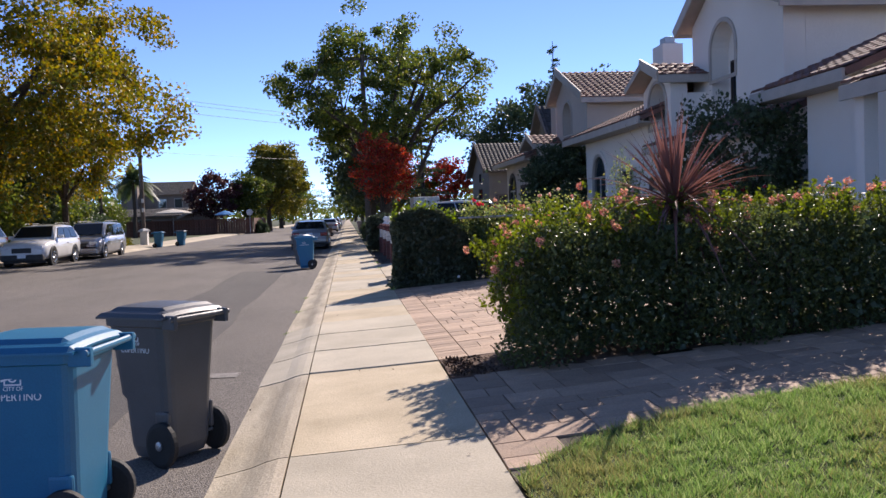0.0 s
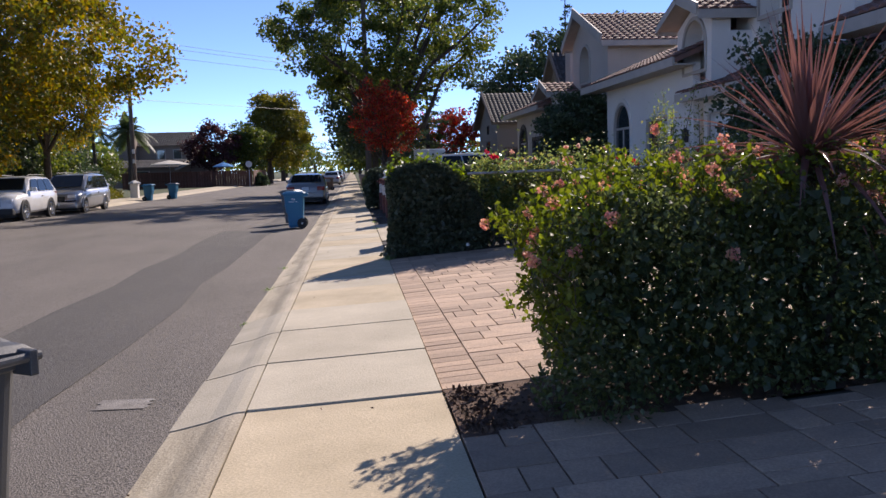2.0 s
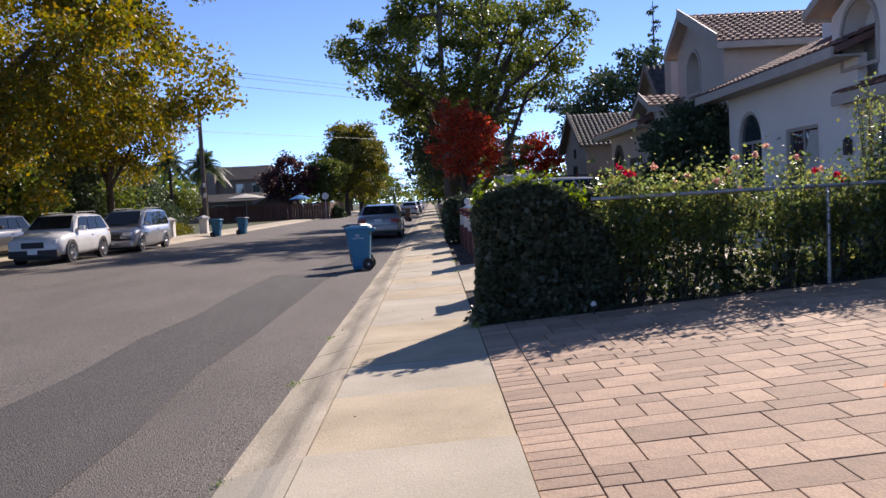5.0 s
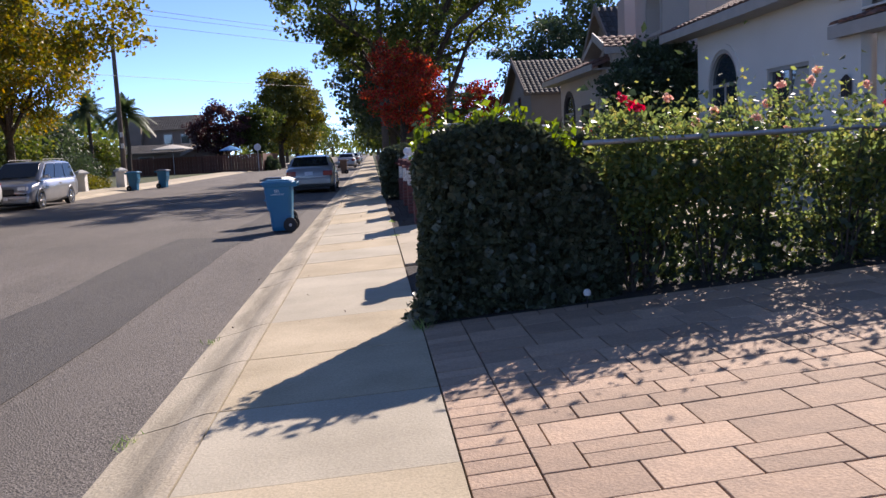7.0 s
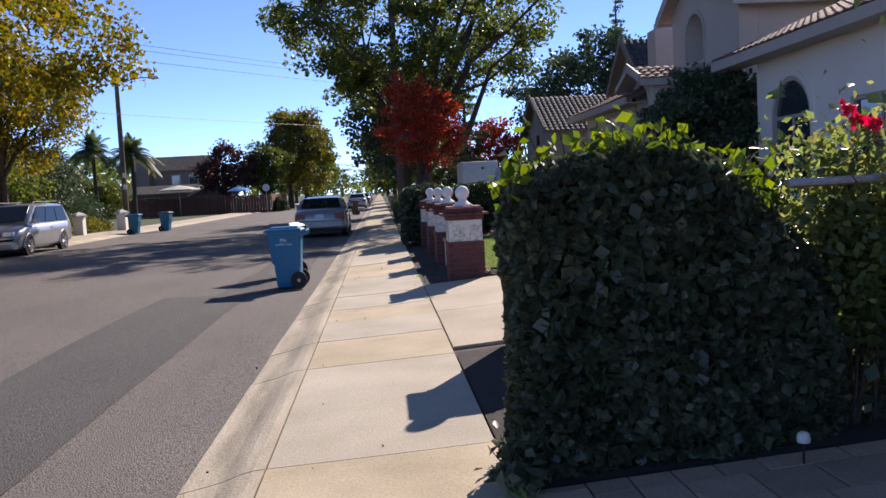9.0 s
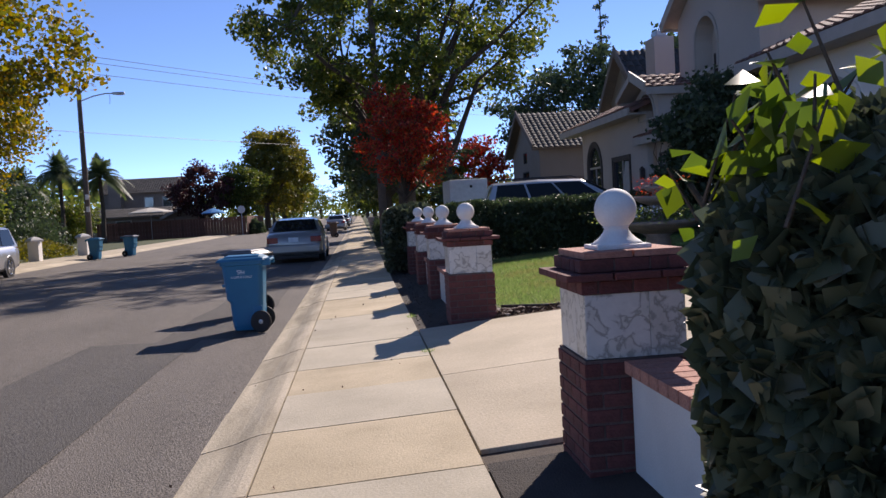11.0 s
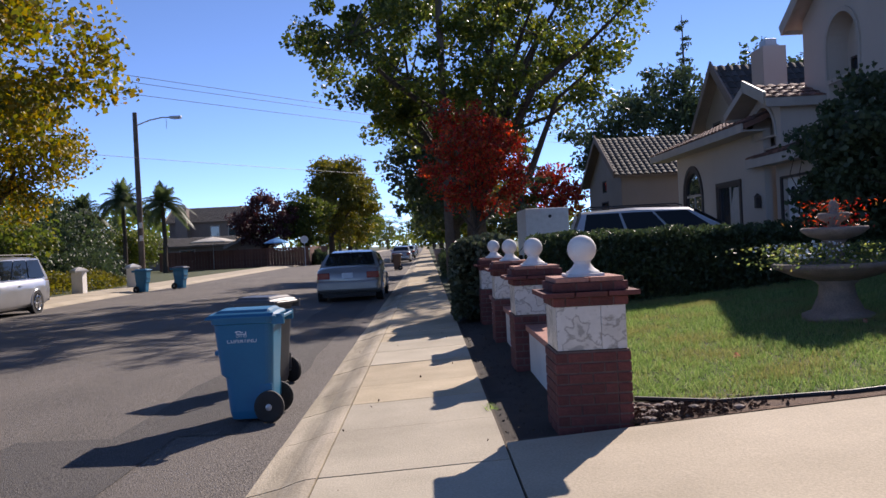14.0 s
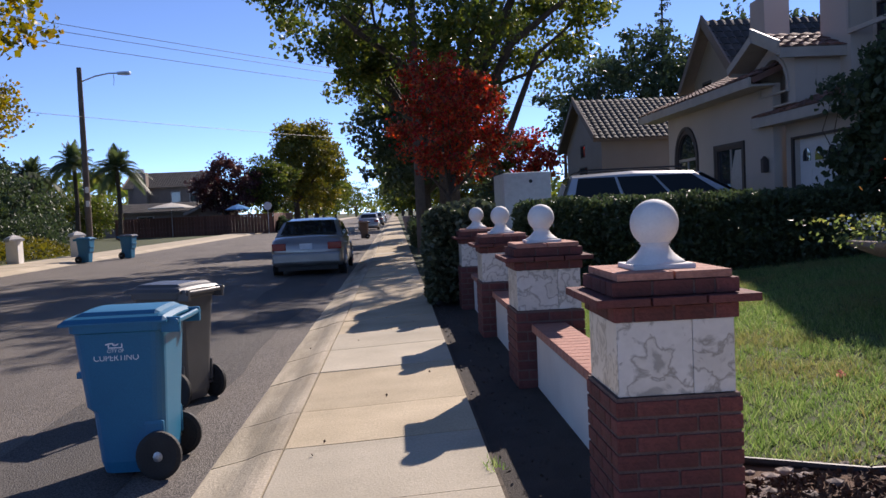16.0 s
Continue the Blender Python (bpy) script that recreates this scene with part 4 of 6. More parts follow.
def cordyline(x, y, z, seed):
    rng = random.Random(seed)
    c = thing("cordyline", pose(x, y, yard_z(x)), "red bronze cordyline with long sword leaves above the hedge", "cordyline")
    hz = z - yard_z(x)
    part("trunk", tube([(0, 0, -0.03), (0.03, 0.02, hz * 0.5), (0, 0, hz)], [0.055, 0.045, 0.05], 8), M_BARK, c)
    for i in range(150):
        el = radians(rng.uniform(-5, 50)) if i > 55 else radians(rng.uniform(40, 88))
        az = rng.uniform(0, 2 * math.pi)
        L = rng.uniform(0.7, 1.2)
        d = Vector((math.cos(az) * math.cos(el), math.sin(az) * math.cos(el), math.sin(el)))
        s = d.cross(Vector((0, 0, 1))).normalized()
        bend = 0.1 + 0.5 * (1 - el / 1.5) ** 2
        bm = bmesh.new()
        prev = None
        for k in range(6):
            t = k / 5
            p = Vector((0, 0, hz)) + d * L * t + Vector((0, 0, -bend * L * t * t))
            w = 0.015 * (0.7 + 0.6 * math.sin(math.pi * min(1, t * 1.2))) * (1 - t ** 3) + 0.001
            a, m_, b = bm.verts.new(p - s * w), bm.verts.new(p + Vector((0, 0, -w * 0.5))), bm.verts.new(p + s * w)
            if prev:
                bm.faces.new((prev[0], prev[1], m_, a))
                bm.faces.new((prev[1], prev[2], b, m_))
            prev = (a, m_, b)
        part("leaf", bm, M_CORDY, c)


cordyline(2.95, 8.4, 1.5, 3)


# ---- lawns ----
def lawn(outline, n, seed, label, h=0.05):
    rng = np.random.default_rng(seed)
    ring = np.array(outline)
    lo, hi = ring.min(0), ring.max(0)
    p = rng.uniform(lo, hi, (n * 2, 2))
    inside = np.zeros(len(p), bool)
    j = len(ring) - 1
    for i in range(len(ring)):
        a, b = ring[i], ring[j]
        hit = ((a[1] > p[:, 1]) != (b[1] > p[:, 1])) & (p[:, 0] < (b[0] - a[0]) * (p[:, 1] - a[1]) / (b[1] - a[1] + 1e-12) + a[0])
        inside ^= hit
        j = i
    p = p[inside][:n]
    z = 0.06 + 0.07 * np.clip(np.minimum(p[:, 0], 9.6) - 0.63, 0, None)
    # tufts: blades drawn towards scattered centres, each tuft of its own height
    tuft = rng.uniform(0, 1, (256, 256, 3))
    cell = np.floor(p / 0.085).astype(int) % 256
    own = tuft[cell[:, 0], cell[:, 1]]
    middle = (np.floor(p / 0.085) + 0.2 + 0.6 * own[:, :2]) * 0.085
    p = p + (middle - p) * 0.4 * rng.uniform(0, 1, (len(p), 1))
    tall = h * (0.55 + 1.15 * own[:, 2])
    pts = np.stack([p[:, 0], p[:, 1], z - 0.005], 1)
    dry = (np.sin(p[:, 0] * 3.1 + np.sin(p[:, 1] * 2.2) * 1.5) * np.sin(p[:, 1] * 2.7 + 1.3) + rng.normal(0, 0.5, len(p))) > 0.42
    for name, sel, mt_ in (("lawn_grass", ~dry, M_GRASS), ("dry_grass", dry, M_GRASS_DRY)):
        ob = link(name, blades(name, pts[sel], tall[sel], 0.008, rng, 0.75), mt_)
        tagged(ob, label if name == "lawn_grass" else "dry straw coloured grass patches in the lawn", "lawn", kind="stuff")


LAWN_A = [(0.66, -3.0), (0.66, 4.92), (1.03, 5.34), (1.45, 5.6), (2.3, 5.86), (3.2, 5.9), (9.0, 5.95), (9.0, -3.0)]
yard_sheet("lawn_turf", LAWN_A, M_SOIL, "mown green lawn turf", "lawn", 0.006)
lawn([(0.66, 1.5), (0.66, 4.92), (1.03, 5.34), (1.45, 5.6), (2.3, 5.86), (3.2, 5.9), (6.0, 5.93), (6.0, 1.5)], 280000, 21, "sunlit mown green grass beside a paved walk", 0.045)
LAWN_B = [(1.7, 26.35), (2.3, 25.98), (3.2, 25.76), (9.4, 25.76), (9.4, 34.3), (1.65, 34.3)]
yard_sheet("lawn_turf", LAWN_B, M_SOIL, "mown green lawn turf", "lawn", 0.006)
lawn([(1.75, 26.4), (2.3, 26.03), (3.2, 25.8), (9.0, 25.8), (9.0, 34.2), (1.75, 34.2)], 270000, 22, "sunlit mown green grass behind brick pillars", 0.05)
yard_sheet("planting_bed", [(1.6, 25.56), (9.4, 25.56), (9.4, 25.76), (3.2, 25.76), (2.3, 25.98), (1.7, 26.35), (1.6, 34.0), (1.45, 34.0), (1.45, 26.15)], M_MULCH, "mulch bed with pale pebbles along the lawn", "planting bed", 0.003)
yard_sheet("planting_bed", [(0.645, 25.56), (1.3, 25.56), (1.3, 36.0), (0.645, 36.0)], M_EARTH, "dark bare soil strip between pavement and wall", "planting bed", -0.043)
prng = np.random.default_rng(9)
bm = bmesh.new()
for i in range(70):
    x = 1.6 + abs(prng.normal(0, 0.4))
    y = prng.uniform(25.62, 26.2)
    r = prng.uniform(0.012, 0.04)
    q = bmesh.ops.create_icosphere(bm, subdivisions=1, radius=r)
    for v in q["verts"]:
        v.co = Vector((v.co.x * 1.3 + x, v.co.y + y, v.co.z * 0.6 + yard_z(x) + r * 0.3))
tagged(finish("pebbles", bm, M_PEBBLE), "pale pebbles and bark on the bed beside a pillar", "pebbles", kind="stuff")
tagged(finish("lawn_edging", tube([(1.75, 26.32, yard_z(1.75) + 0.03), (2.3, 25.95, yard_z(2.3) + 0.01), (3.2, 25.73, yard_z(3.2) + 0.01), (9, 25.73, yard_z(9) + 0.01)], 0.02, 6), M_PLASTIC), "dark plastic edging strip along the lawn", "edging")
drng = np.random.default_rng(10)
mq = np.stack([1.55 + np.abs(drng.normal(0, 0.45, 900)), drng.uniform(25.6, 26.0, 900), np.zeros(900)], 1)
mq[:, 2] = 0.075 + 0.07 * (mq[:, 0] - 0.63)
tagged(link("bark_chips", leaf_mesh("bark_chips", mq, 0.05, drng, wide=0.5, fold=0.1), M_MULCH), "brown bark chips between driveway and lawn", "mulch", kind="stuff")
ms = np.stack([drng.uniform(0.66, 1.08, 350), drng.uniform(25.6, 34.5, 350), np.full(350, 0.082)], 1)
tagged(link("bark_chips", leaf_mesh("bark_chips", ms, 0.03, drng, wide=0.5, fold=0.1), M_EARTH), "dark bark chips between pavement and low wall", "mulch", kind="stuff")
mp = np.stack([drng.uniform(0.66, 1.6, 900), drng.uniform(7.74, 8.7, 900), np.full(900, 0.09)], 1)
tagged(link("bark_chips", leaf_mesh("bark_chips", mp, 0.045, drng, wide=0.5, fold=0.1), M_MULCH), "brown bark chips beside the pavement", "mulch", kind="stuff")
lp = np.stack([drng.uniform(-1.2, 0.7, 60), drng.uniform(2, 34, 60), np.zeros(60)], 1)
lp[:, 2] = np.where(lp[:, 0] > -0.62, 0.0 + (lp[:, 0] + .62) * 0.048 + 0.008, -0.05)
tagged(link("fallen_leaves", leaf_mesh("fallen_leaves", lp, 0.024, drng, wide=0.7, fold=0.1), M_MULCH), "small dry leaves scattered on the pavement", "leaves", kind="stuff")

# ---- small things ----
gl = thing("garden_light", pose(1.9, 16.75, yard_z(1.9)), "small white garden light low at the foot of the hedge", "garden light")
part("stake", tube([(0, 0, -0.05), (0, 0, 0.11)], 0.006, 6), M_BLACK, gl)
part("shade", lathe([(0.028, 0.1), (0.03, 0.12), (0.024, 0.14), (0.01, 0.148)], 12), M_STUCCO_W, gl)
blossom = np.random.default_rng(77)
for x, y in ((3.05, 27.6), (4.9, 28.8)):
    pp, oo = flower_head(blossom, 0.025, 16)
    tagged(link("fallen_blossom", leaf_mesh("fallen_blossom", pp + np.array([x, y, yard_z(x) + 0.045]), 0.03, blossom, wide=0.9), M_PINK), "pink fallen blossom lying on the grass", "flower")


def weed(x, y, z, n, h, seed):
    rng = np.random.default_rng(seed)
    pts = np.stack([rng.normal(x, 0.035, n), rng.normal(y, 0.06, n), np.full(n, z)], 1)
    tagged(link("weed", blades("weed", pts, h, 0.008, rng, 0.8), M_GRASS), "tuft of weeds in the kerb joint", "weed", kind="stuff")


weed(-1.08, 17.5, -0.09, 26, 0.035, 1)
weed(-1.1, 15.05, -0.1, 30, 0.04, 2)
weed(-1.1, 12.4, -0.1, 30, 0.03, 3)
weed(0.64, 24.0, 0.06, 30, 0.03, 4)
weed(0.64, 26.8, 0.05, 40, 0.05, 5)
weed(0.63, 16.85, 0.06, 60, 0.09, 6)
# ---- houses ----
M_STUCCO_DK = mat("tan stucco", (0.33, 0.28, 0.235), (0.29, 0.245, 0.205), 0.92, 0.6, 60, 0.25, grain=0.08)

def arch_loop(u0, u1, v0, spring, n=14):
    c, r = (u0 + u1) / 2, (u1 - u0) / 2
    return [(u0, v0), (u1, v0)] + [(c + r * math.cos(math.pi * i / n), spring + r * math.sin(math.pi * i / n)) for i in range(n + 1)]


def rect_loop(u0, u1, v0, v1):
    return [(u0, v0), (u1, v0), (u1, v1), (u0, v1)]


def inset(loop, d):
    n = len(loop)
    out = []
    cu, cv = sum(p[0] for p in loop) / n, sum(p[1] for p in loop) / n
    for u, v in loop:
        w = Vector((u - cu, v - cv))
        k = max(0.0, (w.length - d) / max(w.length, 1e-6))
        out.append((cu + w.x * k, cv + w.y * k))
    return out


def street_face(x):
    return lambda u, v, w: (x + w, u, v)


def side_face(y):
    return lambda u, v, w: (u, y + w, v)


def house_window(parent, loop, face, frame_m, bars=(), wide=0.09, name="window", curtain=False):
    """A framed window: surround, glass pane, glazing bars."""
    win = part(name, plate(loop, [inset(loop, wide)], 0.1, lambda u, v, w: face(u, v, w - 0.045)), frame_m, parent)
    part("pane", plate(inset(loop, wide * 0.9), [], 0.012, lambda u, v, w: face(u, v, w + 0.03)), M_GLASS, win)
    for u0, u1, v0, v1 in bars:
        part("glazing_bar", plate(rect_loop(u0, u1, v0, v1), [], 0.035, lambda u, v, w: face(u, v, w + 0.005)), M_TRIM, win)
    return win


def tiles(parent, p0, along, down, L, D, material, pitch_w=0.3, row=0.36, name="roof_tiles"):
    """Rolled tiles in stepped courses: p0 a top corner, along the ridge, down the slope (unit vectors)."""
    along, down = Vector(along).normalized(), Vector(down).normalized()
    up = down.cross(along).normalized()
    if up.z < 0:
        up = -up
    rows, cols = max(1, round(D / row)), max(1, round(L / pitch_w))
    verts, faces = [], []
    for r in range(rows):
        for c in range(cols):
            b = len(verts)
            for e, dz in ((0, 0.0), (1, 0.035)):
                for k in range(5):
                    s = (c + k / 4) * L / cols
                    hgt = 0.055 * math.sin(math.pi * k / 4) + dz
                    q = Vector(p0) + along * s + down * ((r + e * 1.06) * D / rows) + up * hgt
                    verts.append(q)
            for k in range(4):
                faces.append((b + k, b + k + 1, b + 6 + k, b + 5 + k))
            faces.append((b + 5, b + 6, b + 7, b + 8, b + 9))
    me = bpy.data.meshes.new(name)
    me.from_pydata(verts, [], faces)
    return tagged(link(name, me, material, parent), kind="stuff")


def quad_slab(parent, name, pts, thick, material, label=""):
    bm = bmesh.new()
    vs = [bm.verts.new(p) for p in pts]
    f = bm.faces.new(vs)
    bm.normal_update()
    nrm = f.normal.copy()
    if nrm.z > 0:
        nrm = -nrm
    r = bmesh.ops.extrude_face_region(bm, geom=[f])
    for v in r["geom"]:
        if isinstance(v, bmesh.types.BMVert):
            v.co += nrm * thick
    bmesh.ops.recalc_face_normals(bm, faces=bm.faces)
    return part(name, bm, material, parent, label)


def gable_block(h, x_rake, x_back, peak, left, right, wall_m, tile_m, board=0.24):
    """Two tiled slopes with the ridge inland; peak, left and right are (y, z) of the street rake."""
    for y1, z1 in (left, right):
        d = Vector((0, y1 - peak[0], z1 - peak[1]))
        top = Vector((x_rake, peak[0], peak[1]))
        run = Vector((x_back - x_rake, 0, 0))
        quad_slab(h, "gable_roof", [top, top + d, top + d + run, top + run], 0.12, M_TRIM)
        tiles(h, top + Vector((0, 0, 0.01)), (1, 0, 0), d, run.x, d.length, tile_m)
        part("rake_board", turned(box(-0.03, 0.03, 0, d.length, -board, 0.0), Matrix.Translation(top) @ Vector((0, 1, 0)).rotation_difference(d.normalized()).to_matrix().to_4x4()), M_TRIM, h)
        part("fascia", box(x_rake + 0.03, x_back, y1 - 0.03, y1 + 0.03, z1 - 0.2, z1 + 0.02), M_TRIM, h)


def tract_house(m, wall_m, window_m, label, porch=False, lift=0.0):
    """Two-storey stucco house, facing -x. Local y 0 at the arched window of the low wing, x 0 its street wall."""
    h = thing("house", m, label, "house", "stucco houses along the street")
    g0 = -1.0
    aw = arch_loop(-0.9, 0.9, 1.1, 2.62)
    sq = rect_loop(-4.25, -2.4, 1.2, 2.8)
    holes = [] if porch else [aw, sq]
    part("wall", plate(rect_loop(-6.0, 1.68, g0, 4.1), holes, 0.2, street_face(0.0)), wall_m, h)
    part("wall", plate(rect_loop(0.21, 8.0, g0, 4.1), [], 0.2, side_face(1.47)), wall_m, h)
    if not porch:
        house_window(h, aw, street_face(0.02), window_m, [(-0.8, 0.8, 2.6, 2.68), (-0.03, 0.03, 1.15, 2.62), (-0.8, 0.8, 1.85, 1.88)], 0.1)
        sw = house_window(h, sq, street_face(0.02), window_m, [(-3.35, -3.29, 1.25, 2.75)], 0.12)
        part("curtain", plate([(-4.1, 1.32), (-3.36, 1.32), (-3.3, 2.0), (-3.62, 2.68), (-4.1, 2.68)], [], 0.01, street_face(0.035)), M_CURTAIN, sw, "pale drawn curtain behind the pane")
        for lp in (aw, sq):
            part("window_surround", plate(inset(lp, -0.13), [lp], 0.05, street_face(-0.05)), wall_m if window_m is M_TRIM else window_m, h)
    # garage, set back a little, with a panelled door
    gd = rect_loop(-11.1, -6.45, 0.3, 2.72)
    part("wall", plate(rect_loop(-12.2, -6.0, g0, 3.38), [gd], 0.2, street_face(0.3)), wall_m, h)
    door = part("garage_door", plate(gd, [], 0.05, street_face(0.42)), M_GARAGE, h, "white panelled garage door with arched panes")
    for r in range(4):
        for c in range(8):
            u0, v0 = -11.04 + c * 0.575, 0.36 + r * 0.585
            if r < 3:
                part("door_panel", plate(rect_loop(u0, u0 + 0.48, v0, v0 + 0.48), [], 0.02, street_face(0.403)), M_GARAGE, door)
            else:
                part("pane", plate(arch_loop(u0 + 0.06, u0 + 0.42, v0 + 0.08, v0 + 0.2, 8), [], 0.012, street_face(0.406)), M_GLASS, door)
    part("garage_surround", plate(inset(gd, -0.12), [gd], 0.05, street_face(0.25)), window_m, h)
    # eaves along the street: the wing, then the garage
    for y0, y1, x0, z0, run, xw in ((-0.6 if porch else -6.2, 2.85, -0.6, 4.22, 4.2, 0.0), (-12.5, -5.3, -0.2, 3.3, 1.9, 0.3)):
        rise = run * 0.4
        quad_slab(h, "roof", [(x0, y0, z0), (x0, y1, z0), (x0 + run, y1, z0 + rise), (x0 + run, y0, z0 + rise)], 0.14, M_TILE)
        tiles(h, (x0 + run, y0, z0 + rise + 0.01), (0, 1, 0), (-run, 0, -rise), y1 - y0, math.hypot(run, rise), M_TILE)
        part("fascia", box(x0 - 0.05, x0 + 0.01, y0, y1, z0 - 0.22, z0 + 0.01), M_TRIM, h)
        part("eave_soffit", box(x0, xw - 0.005, y0, y1, z0 - 0.2, z0 - 0.16), M_TRIM, h)
    part("wall", plate([(0.0, 4.11), (3.4, 4.11), (3.4, 5.4), (0.0, 4.3)], [], 0.15, side_face(1.5)), wall_m, h)
    # small gable with an arched recess over the end of the wing
    rec = arch_loop(-6.8, -5.4, 3.55, 4.12 + lift)
    part("upper_wall", plate([(-7.15, 3.51), (-4.9, 3.51), (-4.9, 4.7 + lift), (-6.05, 5.2 + lift), (-7.15, 4.72 + lift)], [rec], 0.5, street_face(0.005)), wall_m, h)
    part("recess_back", plate(inset(rec, -0.1), [], 0.1, street_face(0.45)), wall_m, h)
    arch = arch_loop(-6.8, -5.4, 3.85, 4.12 + lift)
    part("arch_trim", plate(inset(arch, -0.1), [arch], 0.05, street_face(-0.045)), M_TRIM, h)
    part("upper_wall", plate(rect_loop(0.51, 3.0, 3.5, 4.75), [], 0.2, side_face(-7.15)), wall_m, h)
    gable_block(h, -0.5, 4.0, (-6.0, 5.4 + lift), (-4.6, 4.86 + lift), (-7.42, 4.86 + lift), wall_m, M_TILE, 0.18)
    # tall street gable with the high arched recess
    tx = 1.05
    trec = arch_loop(-9.1, -7.6, 3.9, 5.75)
    tall = [(-11.6, 3.2), (-6.3, 3.2), (-6.3, 6.75), (-7.9, 7.72), (-11.6, 6.2)]
    part("tall_wall", plate(tall, [trec], 0.55, street_face(tx)), wall_m, h)
    part("recess_back", plate(inset(trec, -0.1), [], 0.1, street_face(tx + 0.5)), wall_m, h)
    ta = arch_loop(-9.1, -7.6, 5.0, 5.75)
    part("arch_trim", plate(inset(ta, -0.12), [ta], 0.05, street_face(tx - 0.045)), M_TRIM, h)
    wl = rect_loop(-8.8, -7.9, 4.3, 5.5)
    house_window(h, wl, street_face(tx + 0.46), M_TRIM_DK, [(-8.37, -8.33, 4.35, 5.45)], 0.06)
    for y in (-11.59, -6.51):
        part("tall_wall", plate(rect_loop(tx + 0.56, 9, 3.0, 6.2), [], 0.2, side_face(y)), wall_m, h)
    gable_block(h, 0.6, 9.5, (-7.9, 7.95), (-5.95, 6.75), (-12.2, 6.2), wall_m, M_TILE, 0.28)
    # chimney and closing walls
    ch = part("chimney", box(2.6, 3.4, 0.1, 1.15, 4.5, 7.6, 0.02), wall_m, h)
    part("chimney_cap", box(2.75, 3.25, 0.3, 0.95, 7.6, 7.68, 0.02), M_METAL, ch)
    part("chimney_cap", box(2.8, 3.2, 0.35, 0.9, 7.68, 7.9, 0.03), M_METAL, ch)
    part("wall", box(8.01, 8.2, -11.6, 1.4, g0, 6.0), wall_m, h)
    part("wall", plate(rect_loop(0.51, 8.0, g0, 3.4), [], 0.2, side_face(-12.2)), wall_m, h)
    lt = part("wall_lantern", box(-0.16, -0.02, -5.75, -5.6, 2.0, 2.3, 0.02), M_TRIM_DK, h, "dark metal wall lantern")
    part("lantern_cap", turned(lathe([(0.11, 0), (0.02, 0.1)], 8), pose(-0.09, -5.67, 2.3)), M_TRIM_DK, lt)
    if porch:
        quad_slab(h, "porch_roof", [(-1.25, -5.0, 3.75), (-1.25, -1.55, 3.75), (0.9, -1.55, 4.6), (0.9, -5.0, 4.6)], 0.14, M_TILE)
        tiles(h, (0.9, -5.0, 4.62), (0, 1, 0), (-2.15, 0, -0.85), 3.45, 2.31, M_TILE)
        part("fascia", box(-1.3, -1.24, -5.0, -1.55, 3.52, 3.76), M_TRIM, h)
        for y in (-1.8, -4.8):
            part("porch_post", box(-1.1, -0.85, y - 0.12, y + 0.12, g0, 3.6, 0.01), wall_m, h)
    return h


tract_house(pose(9.2, 47.95, 0.0), M_STUCCO, M_TRIM_DK, "beige two-storey stucco house with tile roofs and dark window trim", lift=-0.2)
tract_house(pose(9.2, 31.35, 0.0), M_STUCCO2, M_TRIM, "grey beige two-storey stucco house with tile roofs and arched window", lift=0.35)
tract_house(pose(9.2, 15.25, -0.4), M_STUCCO2, M_TRIM, "pale two-storey stucco house with a tiled porch roof behind the hedge", True)


def gable_house(x, y, z, w, l, eave, rise, wall_m, tile_m, rot, label, gutter_x=0.5, windows=(), rake=None):
    """A plain gabled house: ridge along local x, gable at local x 0 facing -x, width along y."""
    h = thing("house", pose(x, y, z, 0, 0, rot), label, "house")
    g = [(-w / 2, -1), (w / 2, -1), (w / 2, eave), (0, eave + rise), (-w / 2, eave)]
    loops = [rect_loop(*q) for q in windows]
    part("wall", plate(g, loops, 0.25, street_face(0.0)), wall_m, h)
    for q in loops:
        house_window(h, q, street_face(0.05), M_TRIM_DK, [], 0.1)
    part("wall", plate(g, [], 0.25, street_face(l)), wall_m, h)
    for sgn in (-1, 1):
        part("wall", plate(rect_loop(0.26, l, -1, eave), [], 0.24, side_face(sgn * (w / 2 - 0.13) - 0.12)), wall_m, h)
        o = 0.5
        k = rise / (w / 2)
        d = Vector((0, sgn * (w / 2 + o), -k * (w / 2 + o)))
        top = Vector((-gutter_x, 0, eave + rise + 0.12))
        quad_slab(h, "roof", [top, top + d, top + d + Vector((l + 2 * gutter_x, 0, 0)), top + Vector((l + 2 * gutter_x, 0, 0))], 0.14, M_FARWALL)
        tiles(h, top + Vector((0, 0, 0.01)), (1, 0, 0), d, l + 2 * gutter_x, d.length, tile_m, 0.32, 0.42)
        part("rake_board", turned(box(-0.04, 0.04, 0, d.length, -0.26, 0.0), Matrix.Translation(top) @ Vector((0, 1, 0)).rotation_difference(d.normalized()).to_matrix().to_4x4()), rake or M_FARWALL, h)
    return h


gable_house(10.6, 68.5, 0.6, 8.4, 12, 4.1, 2.2, M_STUCCO_DK, M_TILE_GREY, 0, "single-storey stucco house with a grey tile gable roof", windows=((-1.0, 1.0, 1.2, 2.8), (-0.6, 0.6, 3.3, 4.0)))
# no real recess: a dark panel on the wall paints the porch's shade
porch = thing("porch", pose(10.7, 64.13, 0.6), "flat dark panel for the shaded porch recess of a single-storey house", "porch")
part("garage_door", box(0.6, 5.4, -0.02, 0.08, -0.2, 2.1, 0.01), M_TRIM_DK, porch)
part("porch_frame", plate(rect_loop(0.45, 5.55, -0.2, 2.25), [rect_loop(0.6, 5.4, -0.2, 2.1)], 0.1, side_face(-0.06)), M_FARWALL, porch)
